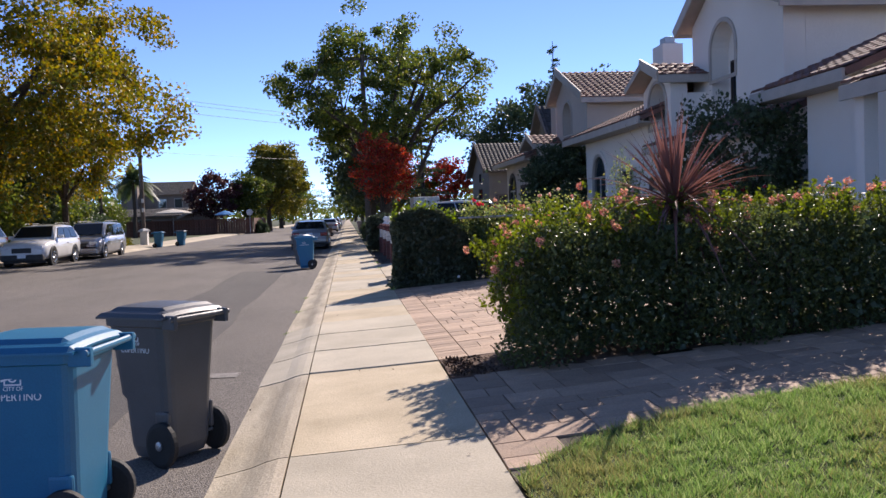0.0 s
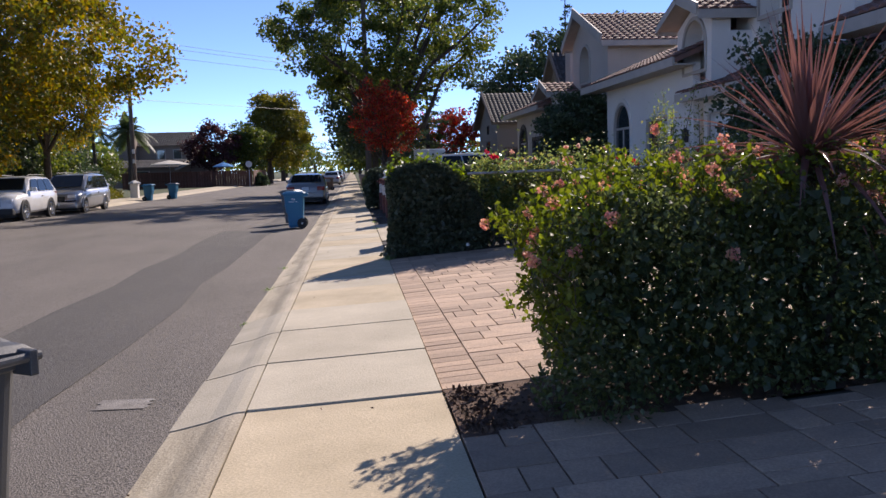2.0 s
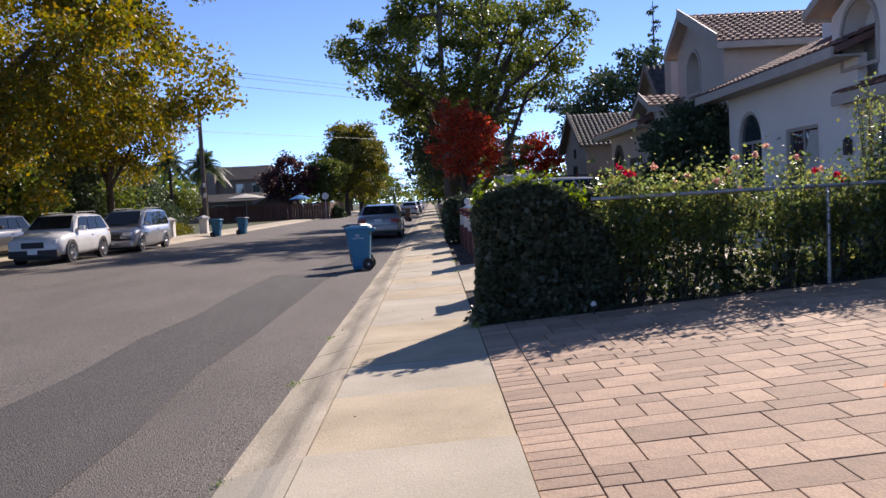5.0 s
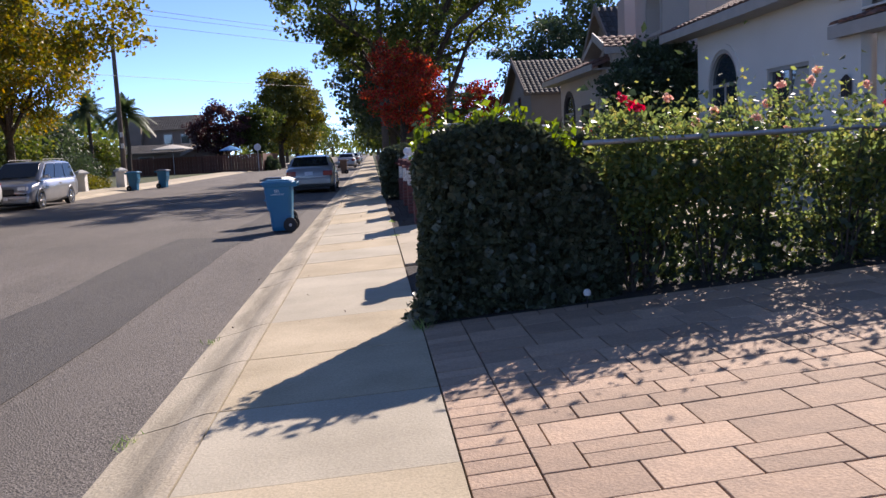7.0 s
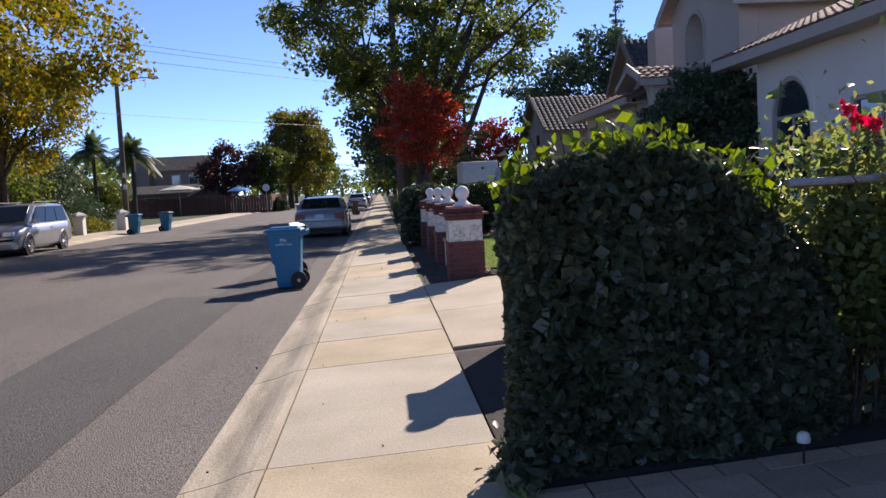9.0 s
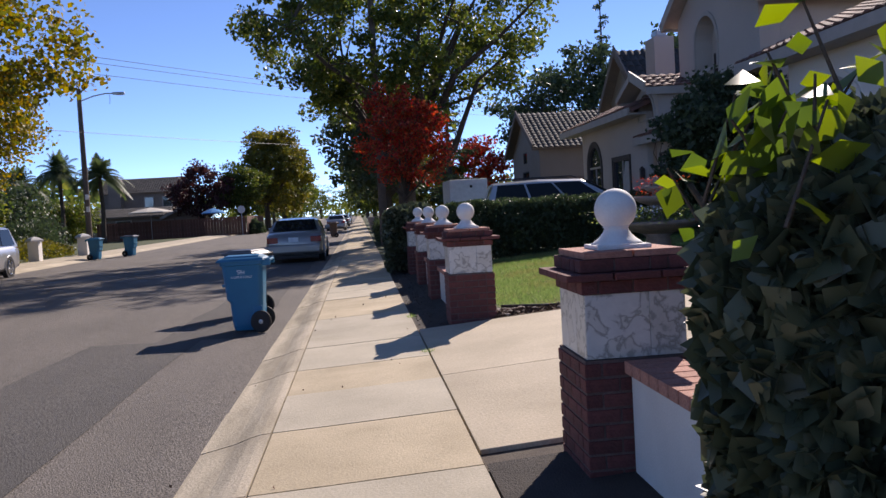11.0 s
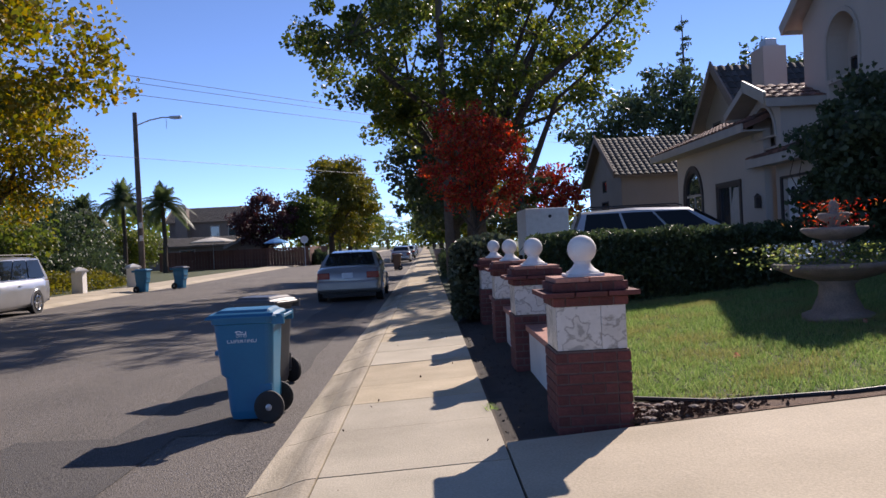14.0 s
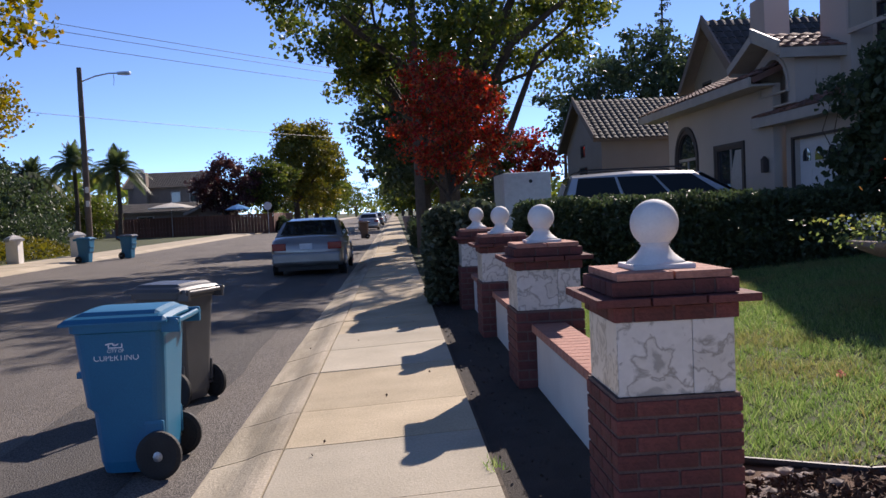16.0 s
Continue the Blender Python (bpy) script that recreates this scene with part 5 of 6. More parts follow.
gable_house(12.6, 54.3, 0.6, 4.4, 10, 5.55, 1.9, M_STUCCO_DK, M_TILE_GREY, 0, "upper storey gable of a beige stucco house", windows=((0.3, 1.3, 4.2, 5.4),))
far_house = gable_house(-34.5, 139.0, 0.0, 8.0, 10, 6.0, 1.9, M_FARWALL, M_TILE_GREY, 0, "two-storey beige house far across the street")
for x in (1.0, 5.6, 8.0):
    wn = part("window", box(x, x + 1.1, -4.1, -3.98, 3.9, 5.2, 0.01), M_GLASS, far_house)
    part("window_frame", plate(rect_loop(x - 0.1, x + 1.2, 3.8, 5.3), [rect_loop(x, x + 1.1, 3.9, 5.2)], 0.12, side_face(-4.14)), M_TRIM, wn)
low_house = gable_house(-36.0, 116.0, 0.0, 8.0, 14.5, 2.45, 0.85, M_FARWALL, M_TILE_GREY, 0, "low single-storey brown house behind a wooden fence")
for x in (2.0, 9.5):
    wn = part("window", box(x, x + 1.5, -4.1, -3.98, 0.9, 2.0, 0.01), M_GLASS, low_house)
    part("window_frame", plate(rect_loop(x - 0.1, x + 1.6, 0.8, 2.1), [rect_loop(x, x + 1.5, 0.9, 2.0)], 0.12, side_face(-4.14)), M_TRIM, wn)
gable_house(-19.4, 111.5, 0.0, 3.6, 7, 2.3, 0.75, M_FARWALL, M_TILE_GREY, 90, "small brown garden house with pale gable boards", rake=M_TRIM)
chim = thing("chimney", pose(-32.5, 134.2, 0), "tall beige stucco chimney beside a far house", "chimney")
part("shaft", box(-0.8, 0.8, -0.7, 0.7, -0.2, 7.85, 0.05), M_FARWALL, chim)
part("chimney_cap", box(-0.45, 0.45, -0.4, 0.4, 7.85, 8.35, 0.05), M_METAL, chim)


# ---- cars ----
def car(name, m, paint, L, W, H, kind, label, rails=False):
    """Local x forward, z up from the road."""
    c = thing(name, m, label, "car" if kind == "sedan" else "suv" if kind == "suv" else "van", "")
    hw = W / 2
    if kind == "sedan":
        body = [(-L / 2, .5, .78, .86), (-L / 2 + .08, .33, .95, .93), (-L / 2 + .5, .25, 1.02, .98), (-L / 2 + 1.1, .2, 1.0, 1.0), (0, .2, .97, 1.0), (L / 2 - 1.5, .2, .98, 1.0), (L / 2 - .5, .22, .86, .96), (L / 2 - .1, .28, .72, .9), (L / 2, .4, .6, .82)]
        cab = (-L / 2 + .8, -L / 2 + 1.55, L / 2 - 2.0, L / 2 - 1.25, 1.0, H)
        nwin, wr = 2, .33
    elif kind == "suv":
        body = [(-L / 2, .55, .85, .88), (-L / 2 + .08, .4, 1.05, .95), (-L / 2 + .5, .3, 1.1, 1.0), (0, .28, 1.08, 1.0), (L / 2 - 1.4, .28, 1.08, 1.0), (L / 2 - .45, .3, .98, .96), (L / 2 - .08, .35, .85, .9), (L / 2, .5, .7, .82)]
        cab = (-L / 2 + .1, -L / 2 + .55, L / 2 - 2.0, L / 2 - 1.25, 1.08, H)
        nwin, wr = 3, .37
    else:
        body = [(-L / 2, .5, .9, .9), (-L / 2 + .06, .35, 1.05, .97), (-L / 2 + .5, .25, 1.1, 1.0), (0, .22, 1.08, 1.0), (L / 2 - 1.2, .22, 1.06, 1.0), (L / 2 - .4, .25, .92, .95), (L / 2 - .08, .3, .78, .88), (L / 2, .45, .62, .8)]
        cab = (-L / 2 + .06, -L / 2 + .32, L / 2 - 2.1, L / 2 - 1.0, 1.06, H)
        nwin, wr = 3, .34
    bm = bmesh.new()
    rings = []
    for x, zl, zt, k in body:
        w = hw * k
        half = [(0, zt + .025), (w * .6, zt + .015), (w * .88, zt - .02), (w * .975, zt - .1), (w, (zl + zt) / 2 + .05), (w * .985, zl + .12), (w * .93, zl), (w * .5, zl - .03)]
        ring = half + [(-a, b) for a, b in reversed(half[1:])]
        rings.append([bm.verts.new((x, a, b)) for a, b in ring])
    n = len(rings[0])
    for a, b in zip(rings, rings[1:]):
        for i in range(n):
            bm.faces.new((a[i], a[(i + 1) % n], b[(i + 1) % n], b[i]))
    bm.faces.new(rings[0])
    bm.faces.new(list(reversed(rings[-1])))
    bmesh.ops.recalc_face_normals(bm, faces=bm.faces)
    part("body", bm, paint, c, smooth=True)
    xr0, xr1, xf1, xf0, zb, zt = cab
    wb, wt = hw * .93, hw * .76
    P = lambda x, y, z: Vector((x, y, z))
    bm = bmesh.new()
    stations = [(xr0, wb, zb - .06, zb - .05), (xr0 + .02, wb, zb - .06, zb), (xr1, wt, zb - .06, zt - .05), ((xr1 + xf1) / 2, wt, zb - .06, zt), (xf1, wt * .97, zb - .06, zt - .05), (xf0, wb * .95, zb - .06, zb - .02)]
    rings = []
    for x, w, z0, z1 in stations:
        k = (z1 - zb) / (zt - zb)
        wtop = wb + (wt - wb) * max(0, k)
        half = [(0, z1 + .012), (wtop * .8, z1), (wtop, z1 - .06 * max(0, k)), (wb, z0)]
        ring = half + [(-a, b) for a, b in reversed(half[1:])]
        rings.append([bm.verts.new((x, a, b)) for a, b in ring])
    n = len(rings[0])
    for a, b in zip(rings, rings[1:]):
        for i in range(n):
            bm.faces.new((a[i], a[(i + 1) % n], b[(i + 1) % n], b[i]))
    bmesh.ops.recalc_face_normals(bm, faces=bm.faces)
    part("cabin", bm, paint, c, "painted roof and pillars", smooth=False)

    def pane(nm, pts, push):
        bm = bmesh.new()
        bm.faces.new([bm.verts.new(p + push) for p in pts])
        r = bmesh.ops.extrude_face_region(bm, geom=bm.faces[:])
        for v in r["geom"]:
            if isinstance(v, bmesh.types.BMVert):
                v.co += push * 0.4
        bmesh.ops.recalc_face_normals(bm, faces=bm.faces)
        part(nm, bm, M_CARGLASS, c)

    lerp = lambda a, b, t: a + (b - a) * t
    for nm, x0, x1, sgn in (("windshield", xf0, xf1, 1), ("rear_window", xr0 + .02, xr1, -1)):
        a, b = .12, .9
        pts = []
        for t, s in ((a, -1), (a, 1), (b, 1), (b, -1)):
            pts.append(P(lerp(x0, x1, t), s * lerp(wb, wt, t) * .86, lerp(zb, zt - .05, t)))
        pane(nm, pts, P(sgn * .028, 0, .022))
    for s in (-1, 1):
        xa0, xa1, xb1, xb0 = xr0 + .25, xr1 + .12, xf1 - .08, xf0 - .42
        for k in range(nwin):
            t0, t1 = k / nwin + (.012 if k else 0), (k + 1) / nwin - (.012 if k < nwin - 1 else 0)
            zl, zh = zb + .03, zt - .12
            fl = lambda z: (z - zb) / (zt - zb)
            y = lambda z: s * (lerp(wb, wt, fl(z)) + .012)
            pts = [P(lerp(xa0, xb0, t0), y(zl), zl), P(lerp(xa0, xb0, t1), y(zl), zl), P(lerp(xa1, xb1, t1), y(zh), zh), P(lerp(xa1, xb1, t0), y(zh), zh)]
            if s < 0:
                pts.reverse()
            pane("side_window", pts, P(0, s * .006, .002))
        for xw in (L * .5 - .93, -L * .5 + .98):
            wz = wr
            w = part("wheel", turned(wheel_bm(wr, .21, 24), pose(xw, s * (hw - .1), wz, 90)), M_BLACK, c)
            rim = bmesh.new()
            lathe([(.001, .012), (.05, .016), (wr * .62, .0), (wr * .68, .012), (wr * .7, .0)], 24, rim, close=False)
            for q in range(5):
                t = box(-.022, .022, .03, wr * .64, .008, .03, .004)
                me = bpy.data.meshes.new("t")
                turned(t, pose(0, 0, 0, 0, 0, 72 * q)).to_mesh(me)
                t.free()
                rim.from_mesh(me)
                bpy.data.meshes.remove(me)
            turned(rim, pose(xw, s * (hw + .008), wz, -90 * s))
            part("rim", rim, M_CHROME, w, "spoked alloy rim")
            arc = [(xw + (wr + .05) * math.cos(a), s * (hw * .985), wz + (wr + .05) * math.sin(a)) for a in np.linspace(-.15, math.pi + .15, 13)]
            part("wheel_arch", tube(arc, .028, 6), M_PLASTIC if kind == "suv" else paint, c)
            part("wheel_well", turned(lathe([(wr + .04, -.02), (wr + .04, .02)], 20), pose(xw, s * (hw - .015), wz, 90)), M_PLASTIC, c)
        part("mirror", turned(box(-.08, .08, -.1, .1, -.07, .07, .03), pose(xf0 - .45, s * (hw + .06), zb + .09)), paint, c)
        part("door_handle", box(-.55, -.38, s * hw * 1.0 - .012, s * hw * 1.0 + .018, zb - .2, zb - .165, .006), paint, c)
        zlt = .78 if kind == "sedan" else .95
        tl = box(-L / 2 - .012, -L / 2 + .16, s * hw * .74 - .2, s * hw * .74 + .16, zlt - .1, zlt + .09, .03)
        part("taillight", tl, M_REDLAMP, c)
        zhl = .64 if kind == "sedan" else .76
        part("headlight", box(L / 2 - .2, L / 2 - .0, s * hw * .68 - .18, s * hw * .68 + .16, zhl - .08, zhl + .08, .035), M_LAMP, c)
    part("front_bumper", box(L / 2 - .25, L / 2 + .04, -hw * .88, hw * .88, .24, .5, .06), paint if kind != "suv" else M_PLASTIC, c)
    part("rear_bumper", box(-L / 2 - .05, -L / 2 + .25, -hw * .92, hw * .92, .33, .62, .06), paint if kind == "sedan" else M_PLASTIC, c)
    part("grille", box(L / 2 - .06, L / 2 + .015, -.38, .38, .56, .76, .02), M_PLASTIC, c)
    part("license_plate", box(-L / 2 - .03, -L / 2 + .05, -.16, .16, .7, .85, .005), M_PRINT, c, "plain white number plate")
    part("license_plate", box(L / 2 + .0, L / 2 + .055, -.16, .16, .36, .5, .005), M_PRINT, c, "plain white number plate")
    part("underbody", box(-L / 2 + .3, L / 2 - .3, -hw * .8, hw * .8, .15, .3), M_PLASTIC, c)
    if rails:
        for s in (-1, 1):
            part("roof_rail", tube([(xr1 + .1, s * wt * .85, zt), (xr1 + .2, s * wt * .86, zt + .05), (xf1 - .3, s * wt * .86, zt + .05), (xf1 - .15, s * wt * .85, zt)], .018, 6), M_PLASTIC, c)
    return c


car("sedan", pose(-2.15, 46.3, -0.09, 0, 0, 90), M_GOLD, 4.8, 1.9, 1.47, "sedan", "champagne grey sedan parked at the kerb under a tree")
car("suv", pose(-13.2, 38.35, -0.06, 0, 0, -90), M_WHITECAR, 4.65, 1.88, 1.68, "suv", "white suv parked across the street", True)
car("minivan", pose(-12.75, 44.2, -0.06, 0, 0, -90), M_SIL, 5.0, 1.95, 1.75, "van", "silver minivan parked behind a white suv", True)
car("minivan", pose(6.1, 40.3, 0.34, 0, 0, -6), M_SIL, 4.95, 1.95, 1.76, "van", "silver minivan with roof rails in a driveway behind a hedge", True)
car("suv", pose(-17.0, 40.2, 0.06, 0, 0, -90), M_GREYCAR, 4.6, 1.85, 1.66, "suv", "dark grey car in a driveway under a tree")
for k, (x, y, pm) in enumerate(((-2.2, 98, M_SIL), (-2.1, 120, M_GREYCAR), (-2.2, 139, M_WHITECAR), (-2.2, 158, M_DARKCAR))):
    car("sedan", pose(x, y, -0.09, 0, 0, 90), pm, 4.7, 1.8, 1.47, "sedan", "parked car far along the street")

trailer = thing("utility_trailer", pose(4.28, 49.6, yard_z(4.28)), "white box trailer parked in a driveway", "trailer")
part("box_body", box(-0.74, 0.74, -1.3, 1.3, 0.45, 2.18, 0.04), M_WHITE, trailer)
part("door_knob", turned(lathe([(0.06, 0), (0.05, 0.03)], 10), pose(0.1, -1.3, 1.9, 90)), M_PLASTIC, trailer)
for s in (-1, 1):
    part("wheel", turned(wheel_bm(0.3, 0.18), pose(s * 0.79, 0.1, 0.3, 90, 0, 90)), M_BLACK, trailer)
part("chassis", box(-0.7, 0.7, -1.2, 1.2, 0.3, 0.46), M_PLASTIC, trailer)

# ---- fountain ----
ft = thing("garden_fountain", pose(4.95, 29.5, yard_z(4.95)) @ Matrix.Diagonal((0.95, 0.95, 0.8, 1)), "tiered weathered stone fountain planted with white flowers on the lawn", "fountain")
part("pedestal", lathe([(0.42, -0.05), (0.42, 0.08), (0.3, 0.14), (0.22, 0.35), (0.2, 0.5), (0.3, 0.6)], 24), M_STONE, ft, smooth=True)
part("basin", lathe([(0.2, 0.55), (0.5, 0.64), (0.72, 0.76), (0.76, 0.82), (0.72, 0.84), (0.6, 0.79), (0.1, 0.77)], 28), M_STONE, ft, smooth=True)
part("column", lathe([(0.16, 0.77), (0.11, 0.85), (0.1, 1.1), (0.16, 1.18)], 18), M_STONE, ft, smooth=True)
part("upper_basin", lathe([(0.12, 1.15), (0.3, 1.22), (0.4, 1.31), (0.38, 1.35), (0.1, 1.29)], 24), M_STONE, ft, smooth=True)
part("finial", lathe([(0.1, 1.28), (0.07, 1.4), (0.16, 1.46), (0.2, 1.53), (0.17, 1.56), (0.05, 1.56), (0.07, 1.66), (0.02, 1.75)], 18), M_STONE, ft, smooth=True)
fr = np.random.default_rng(31)
q = np.stack([fr.normal(0, 0.4, 2600), fr.normal(0, 0.4, 2600), fr.uniform(0.78, 1.12, 2600)], 1)
q = q[np.hypot(q[:, 0], q[:, 1]) > 0.3]
tagged(link("trailing_plant", leaf_mesh("trailing_plant", q, 0.055, fr), M_ROSELEAF, ft, "trailing green plants"), kind="stuff")
q = np.stack([fr.normal(-0.35, 0.25, 160), fr.normal(-0.2, 0.3, 160), fr.uniform(0.9, 1.15, 160)], 1)
tagged(link("blossoms", leaf_mesh("blossoms", q, 0.04, fr, wide=0.9), M_PRINT, ft, "small white blossoms"), kind="stuff")
q = np.stack([fr.normal(0, 0.2, 300), fr.normal(0, 0.2, 300), fr.uniform(1.32, 1.75, 300)], 1)
tagged(link("dry_stalk", leaf_mesh("dry_stalk", q, 0.06, fr, wide=0.25), M_REDLEAF, ft, "dry reddish stalks"), kind="stuff")


# ---- trees ----
def tree(name, x, y, z, trunk_r, fork, centre, radii, clumps, per, leaf, material, label, seed, sigma=0.5, hollow=0.45, lean=(0, 0), limbs=10, droop=0.2, category="tree", bark=None, gap=0.0, floor=-9.0, rise_out=0.0):
    rng = np.random.default_rng(seed)
    t = thing(name, pose(x, y, z), label, category)
    c, rad = np.array(centre, float), np.array(radii, float)
    pts = []
    while len(pts) < clumps:
        d = rng.normal(0, 1, 3)
        d /= np.linalg.norm(d)
        r = hollow + (1 - hollow) * rng.random() ** 0.5
        k = 1 + 0.16 * math.sin(d[0] * 5 + seed) * math.sin(d[1] * 4 + 2) + 0.14 * math.sin(d[2] * 6 + d[0] * 3 + seed * 2)
        k = min(k, 1.13)
        if gap and math.sin(d[0] * 7 + seed) * math.sin(d[1] * 6 + d[2] * 7 + seed * 1.7) > 1 - gap:
            continue
        q = c + d * rad * r * k
        if q[2] < floor + rise_out * math.hypot(q[0], q[1]):
            continue
        pts.append(q)
    pts = np.array(pts)
    fk = np.array([lean[0], lean[1], fork])
    bm = tube([(0, 0, -0.15), (lean[0] * 0.4, lean[1] * 0.4, fork * 0.5), fk], [trunk_r * 1.25, trunk_r, trunk_r * 0.85], 10)
    part("trunk", bm, bark or M_BARK, t)
    order = rng.permutation(clumps)
    bm_small = bmesh.new()
    ends = []
    for i in range(limbs):
        e = pts[order[i]]
        m1 = fk + (e - fk) * 0.35 + np.array([0, 0, 0.12 * np.linalg.norm(e - fk)]) + rng.normal(0, 0.08, 3) * np.linalg.norm(e - fk)
        m2 = fk + (e - fk) * 0.7 + np.array([0, 0, 0.06 * np.linalg.norm(e - fk)])
        part("limb", tube([fk - np.array([0, 0, 0.2]), m1, m2, e], [trunk_r * 0.55, trunk_r * 0.36, trunk_r * 0.2, trunk_r * 0.07], 7), bark or M_BARK, t)
        ends += [m1, m2, e]
    ends = np.array(ends)
    for p in pts[order[limbs:limbs + 90]]:
        b = ends[np.argmin(np.linalg.norm(ends - p, axis=1))]
        mid = (b + p) / 2 + rng.normal(0, 0.15, 3)
        tube([b, mid, p], [trunk_r * 0.1, trunk_r * 0.07, trunk_r * 0.03], 4, bm_small)
    tagged(part("twigs", bm_small, bark or M_BARK, t), kind="stuff")
    s = sigma * rng.uniform(0.5, 1.25, (clumps, 1))
    dv = rng.normal(0, 1, (clumps * per, 3))
    dv *= (1.75 * rng.uniform(0, 1, clumps * per) ** 0.45 / np.linalg.norm(dv, axis=1))[:, None]
    pos = np.repeat(pts, per, 0) + dv * np.repeat(s, per, 0) * np.array([1, 1, 0.7])
    tagged(link("crown", leaf_mesh("crown", pos, leaf, rng, wide=0.75, droop=droop), material, t), kind="stuff")
    return t


tree("autumn_tree", -15.7, 37.6, 0.0, 0.38, 3.2, (0.35, -0.3, 8.1), (8.1, 7.6, 5.6), 520, 170, 0.17, M_YELLOW, "large tree with yellow and green autumn leaves across the street", 51, 0.55, 0.4, limbs=14, gap=0.25, floor=1.8)
tree("autumn_tree", -16.5, 52.0, 0.0, 0.2, 3.0, (0.7, 0, 6.0), (2.8, 3.2, 2.7), 150, 110, 0.16, M_YELLOW, "tree with yellow and green autumn leaves behind parked cars", 151, 0.5, 0.3, limbs=10)
tree("street_tree", 2.2, 53.5, 0.05, 0.42, 2.8, (-0.2, 0, 8.6), (6.5, 6.0, 5.0), 250, 150, 0.19, M_GREENLEAF, "large green street tree with a broad leafy crown", 52, 0.52, 0.35, limbs=18, gap=0.42, floor=4.6, rise_out=0.3)
tree("red_tree", 1.75, 47.0, 0.1, 0.09, 1.9, (0.1, 0, 3.95), (1.6, 1.5, 2.0), 150, 80, 0.11, M_REDLEAF, "young tree with red autumn leaves beside the pavement", 53, 0.26, 0.25, limbs=8)
tree("dark_shrub", 8.6, 34.9, 0.5, 0.1, 0.5, (0, 0, 1.85), (1.65, 1.6, 1.75), 260, 85, 0.12, M_DARKLEAF, "large rounded dark evergreen shrub between the houses", 54, 0.25, 0.5, limbs=8, category="shrub")
tree("dark_shrub", 8.7, 18.7, 0.5, 0.09, 0.9, (0, 0, 1.75), (1.7, 1.5, 1.5), 150, 60, 0.11, M_DARKLEAF, "dark evergreen shrub beside a house entrance", 55, 0.25, 0.4, limbs=8, category="shrub")
tree("olive_tree", -10.8, 118.0, 0.0, 0.35, 3.0, (1.3, 0, 7.1), (4.2, 4.2, 5.2), 280, 75, 0.3, M_OLIVE, "tall olive green tree across the street", 56, 0.6, 0.3, limbs=10)
tree("olive_tree", -11.8, 152.0, 0.0, 0.35, 3.0, (1.0, 0, 6.0), (5.0, 5, 4.5), 150, 50, 0.4, M_GREENLEAF, "green tree far along the street", 57, 0.7, 0.3, limbs=8)
tree("plum_tree", -16.6, 108.0, 0.0, 0.22, 1.8, (0, 0, 4.5), (3.4, 3.2, 2.7), 150, 60, 0.26, M_PURPLE, "dark purple plum tree behind a fence", 58, 0.5, 0.3, limbs=8)
tree("garden_tree", -12.6, 110.0, 0.0, 0.22, 1.8, (0, 0, 4.8), (2.6, 2.6, 3.0), 150, 60, 0.26, M_GREENLEAF, "green garden tree behind a fence", 59, 0.5, 0.3, limbs=8)
tree("garden_tree", -24.0, 55.0, 0.0, 0.25, 1.2, (0, 0, 3.4), (4.2, 5.0, 3.2), 220, 60, 0.22, M_GREENLEAF, "dense green garden tree across the street", 60, 0.5, 0.4, limbs=8)
tree("garden_tree", -21.0, 49.0, 0.0, 0.2, 1.2, (0, 0, 3.6), (3.2, 4.0, 3.2), 200, 60, 0.22, M_DARKLEAF, "dark green garden tree behind parked cars", 61, 0.5, 0.4, limbs=8)
tree("garden_tree", -22.0, 36.0, 0.0, 0.2, 1.4, (0, 0, 4.5), (4.2, 6.0, 4.4), 260, 60, 0.22, M_DARKLEAF, "dark green garden tree behind parked cars", 62, 0.5, 0.4, limbs=8)
tree("garden_tree", -26.0, 78.0, 0.0, 0.25, 1.2, (0, 0, 3.0), (4.0, 5.0, 2.6), 150, 50, 0.26, M_DARKLEAF, "dark green garden tree across the street", 63, 0.5, 0.4, limbs=8)
tree("garden_tree", -33.0, 84.0, 0.0, 0.25, 1.5, (0, 0, 4.4), (5.5, 4.0, 3.4), 150, 60, 0.3, M_DARKLEAF, "dark green garden tree behind palms", 70, 0.6, 0.4, limbs=8)
for k, (x, y, r, hh) in enumerate(((-19.0, 45.0, 2.6, 4.6), (-19.5, 51.0, 2.8, 4.4), (-20.5, 58.0, 3.0, 4.0), (-19.0, 30.0, 3.0, 5.0), (-24.0, 66.0, 3.5, 4.6), (-33.0, 97.0, 4.5, 6.0), (-29.5, 104.0, 3.4, 4.2), (-43.0, 122.0, 6.0, 7.5))):
    tree("garden_tree", x, y, 0.0, 0.16, 1.0, (0, 0, hh * 0.55), (r, r * 1.2, hh * 0.5), 150, 60, 0.22, M_DARKLEAF if k % 2 else M_GREENLEAF, "dense green garden tree across the street", 110 + k, 0.5, 0.35, limbs=6)
tree("oak_tree", 20.0, 88.0, 0.5, 0.5, 4.0, (0, 0, 8.8), (8.0, 6.0, 4.6), 240, 70, 0.36, M_DARKLEAF, "dark evergreen oak behind the houses", 64, 0.8, 0.35, limbs=10)
tree("oak_tree", 29.0, 84.0, 0.5, 0.5, 4.0, (0, 0, 9.5), (7.0, 6.0, 5.0), 220, 70, 0.36, M_DARKLEAF, "dark evergreen oak behind the houses", 65, 0.8, 0.35, limbs=10)
tree("red_tree", 9.0, 84.0, 0.5, 0.15, 2.0, (0, 0, 4.2), (3.2, 3.0, 2.4), 130, 50, 0.24, M_REDLEAF, "rust red autumn tree in a front garden", 66, 0.45, 0.3, limbs=8)
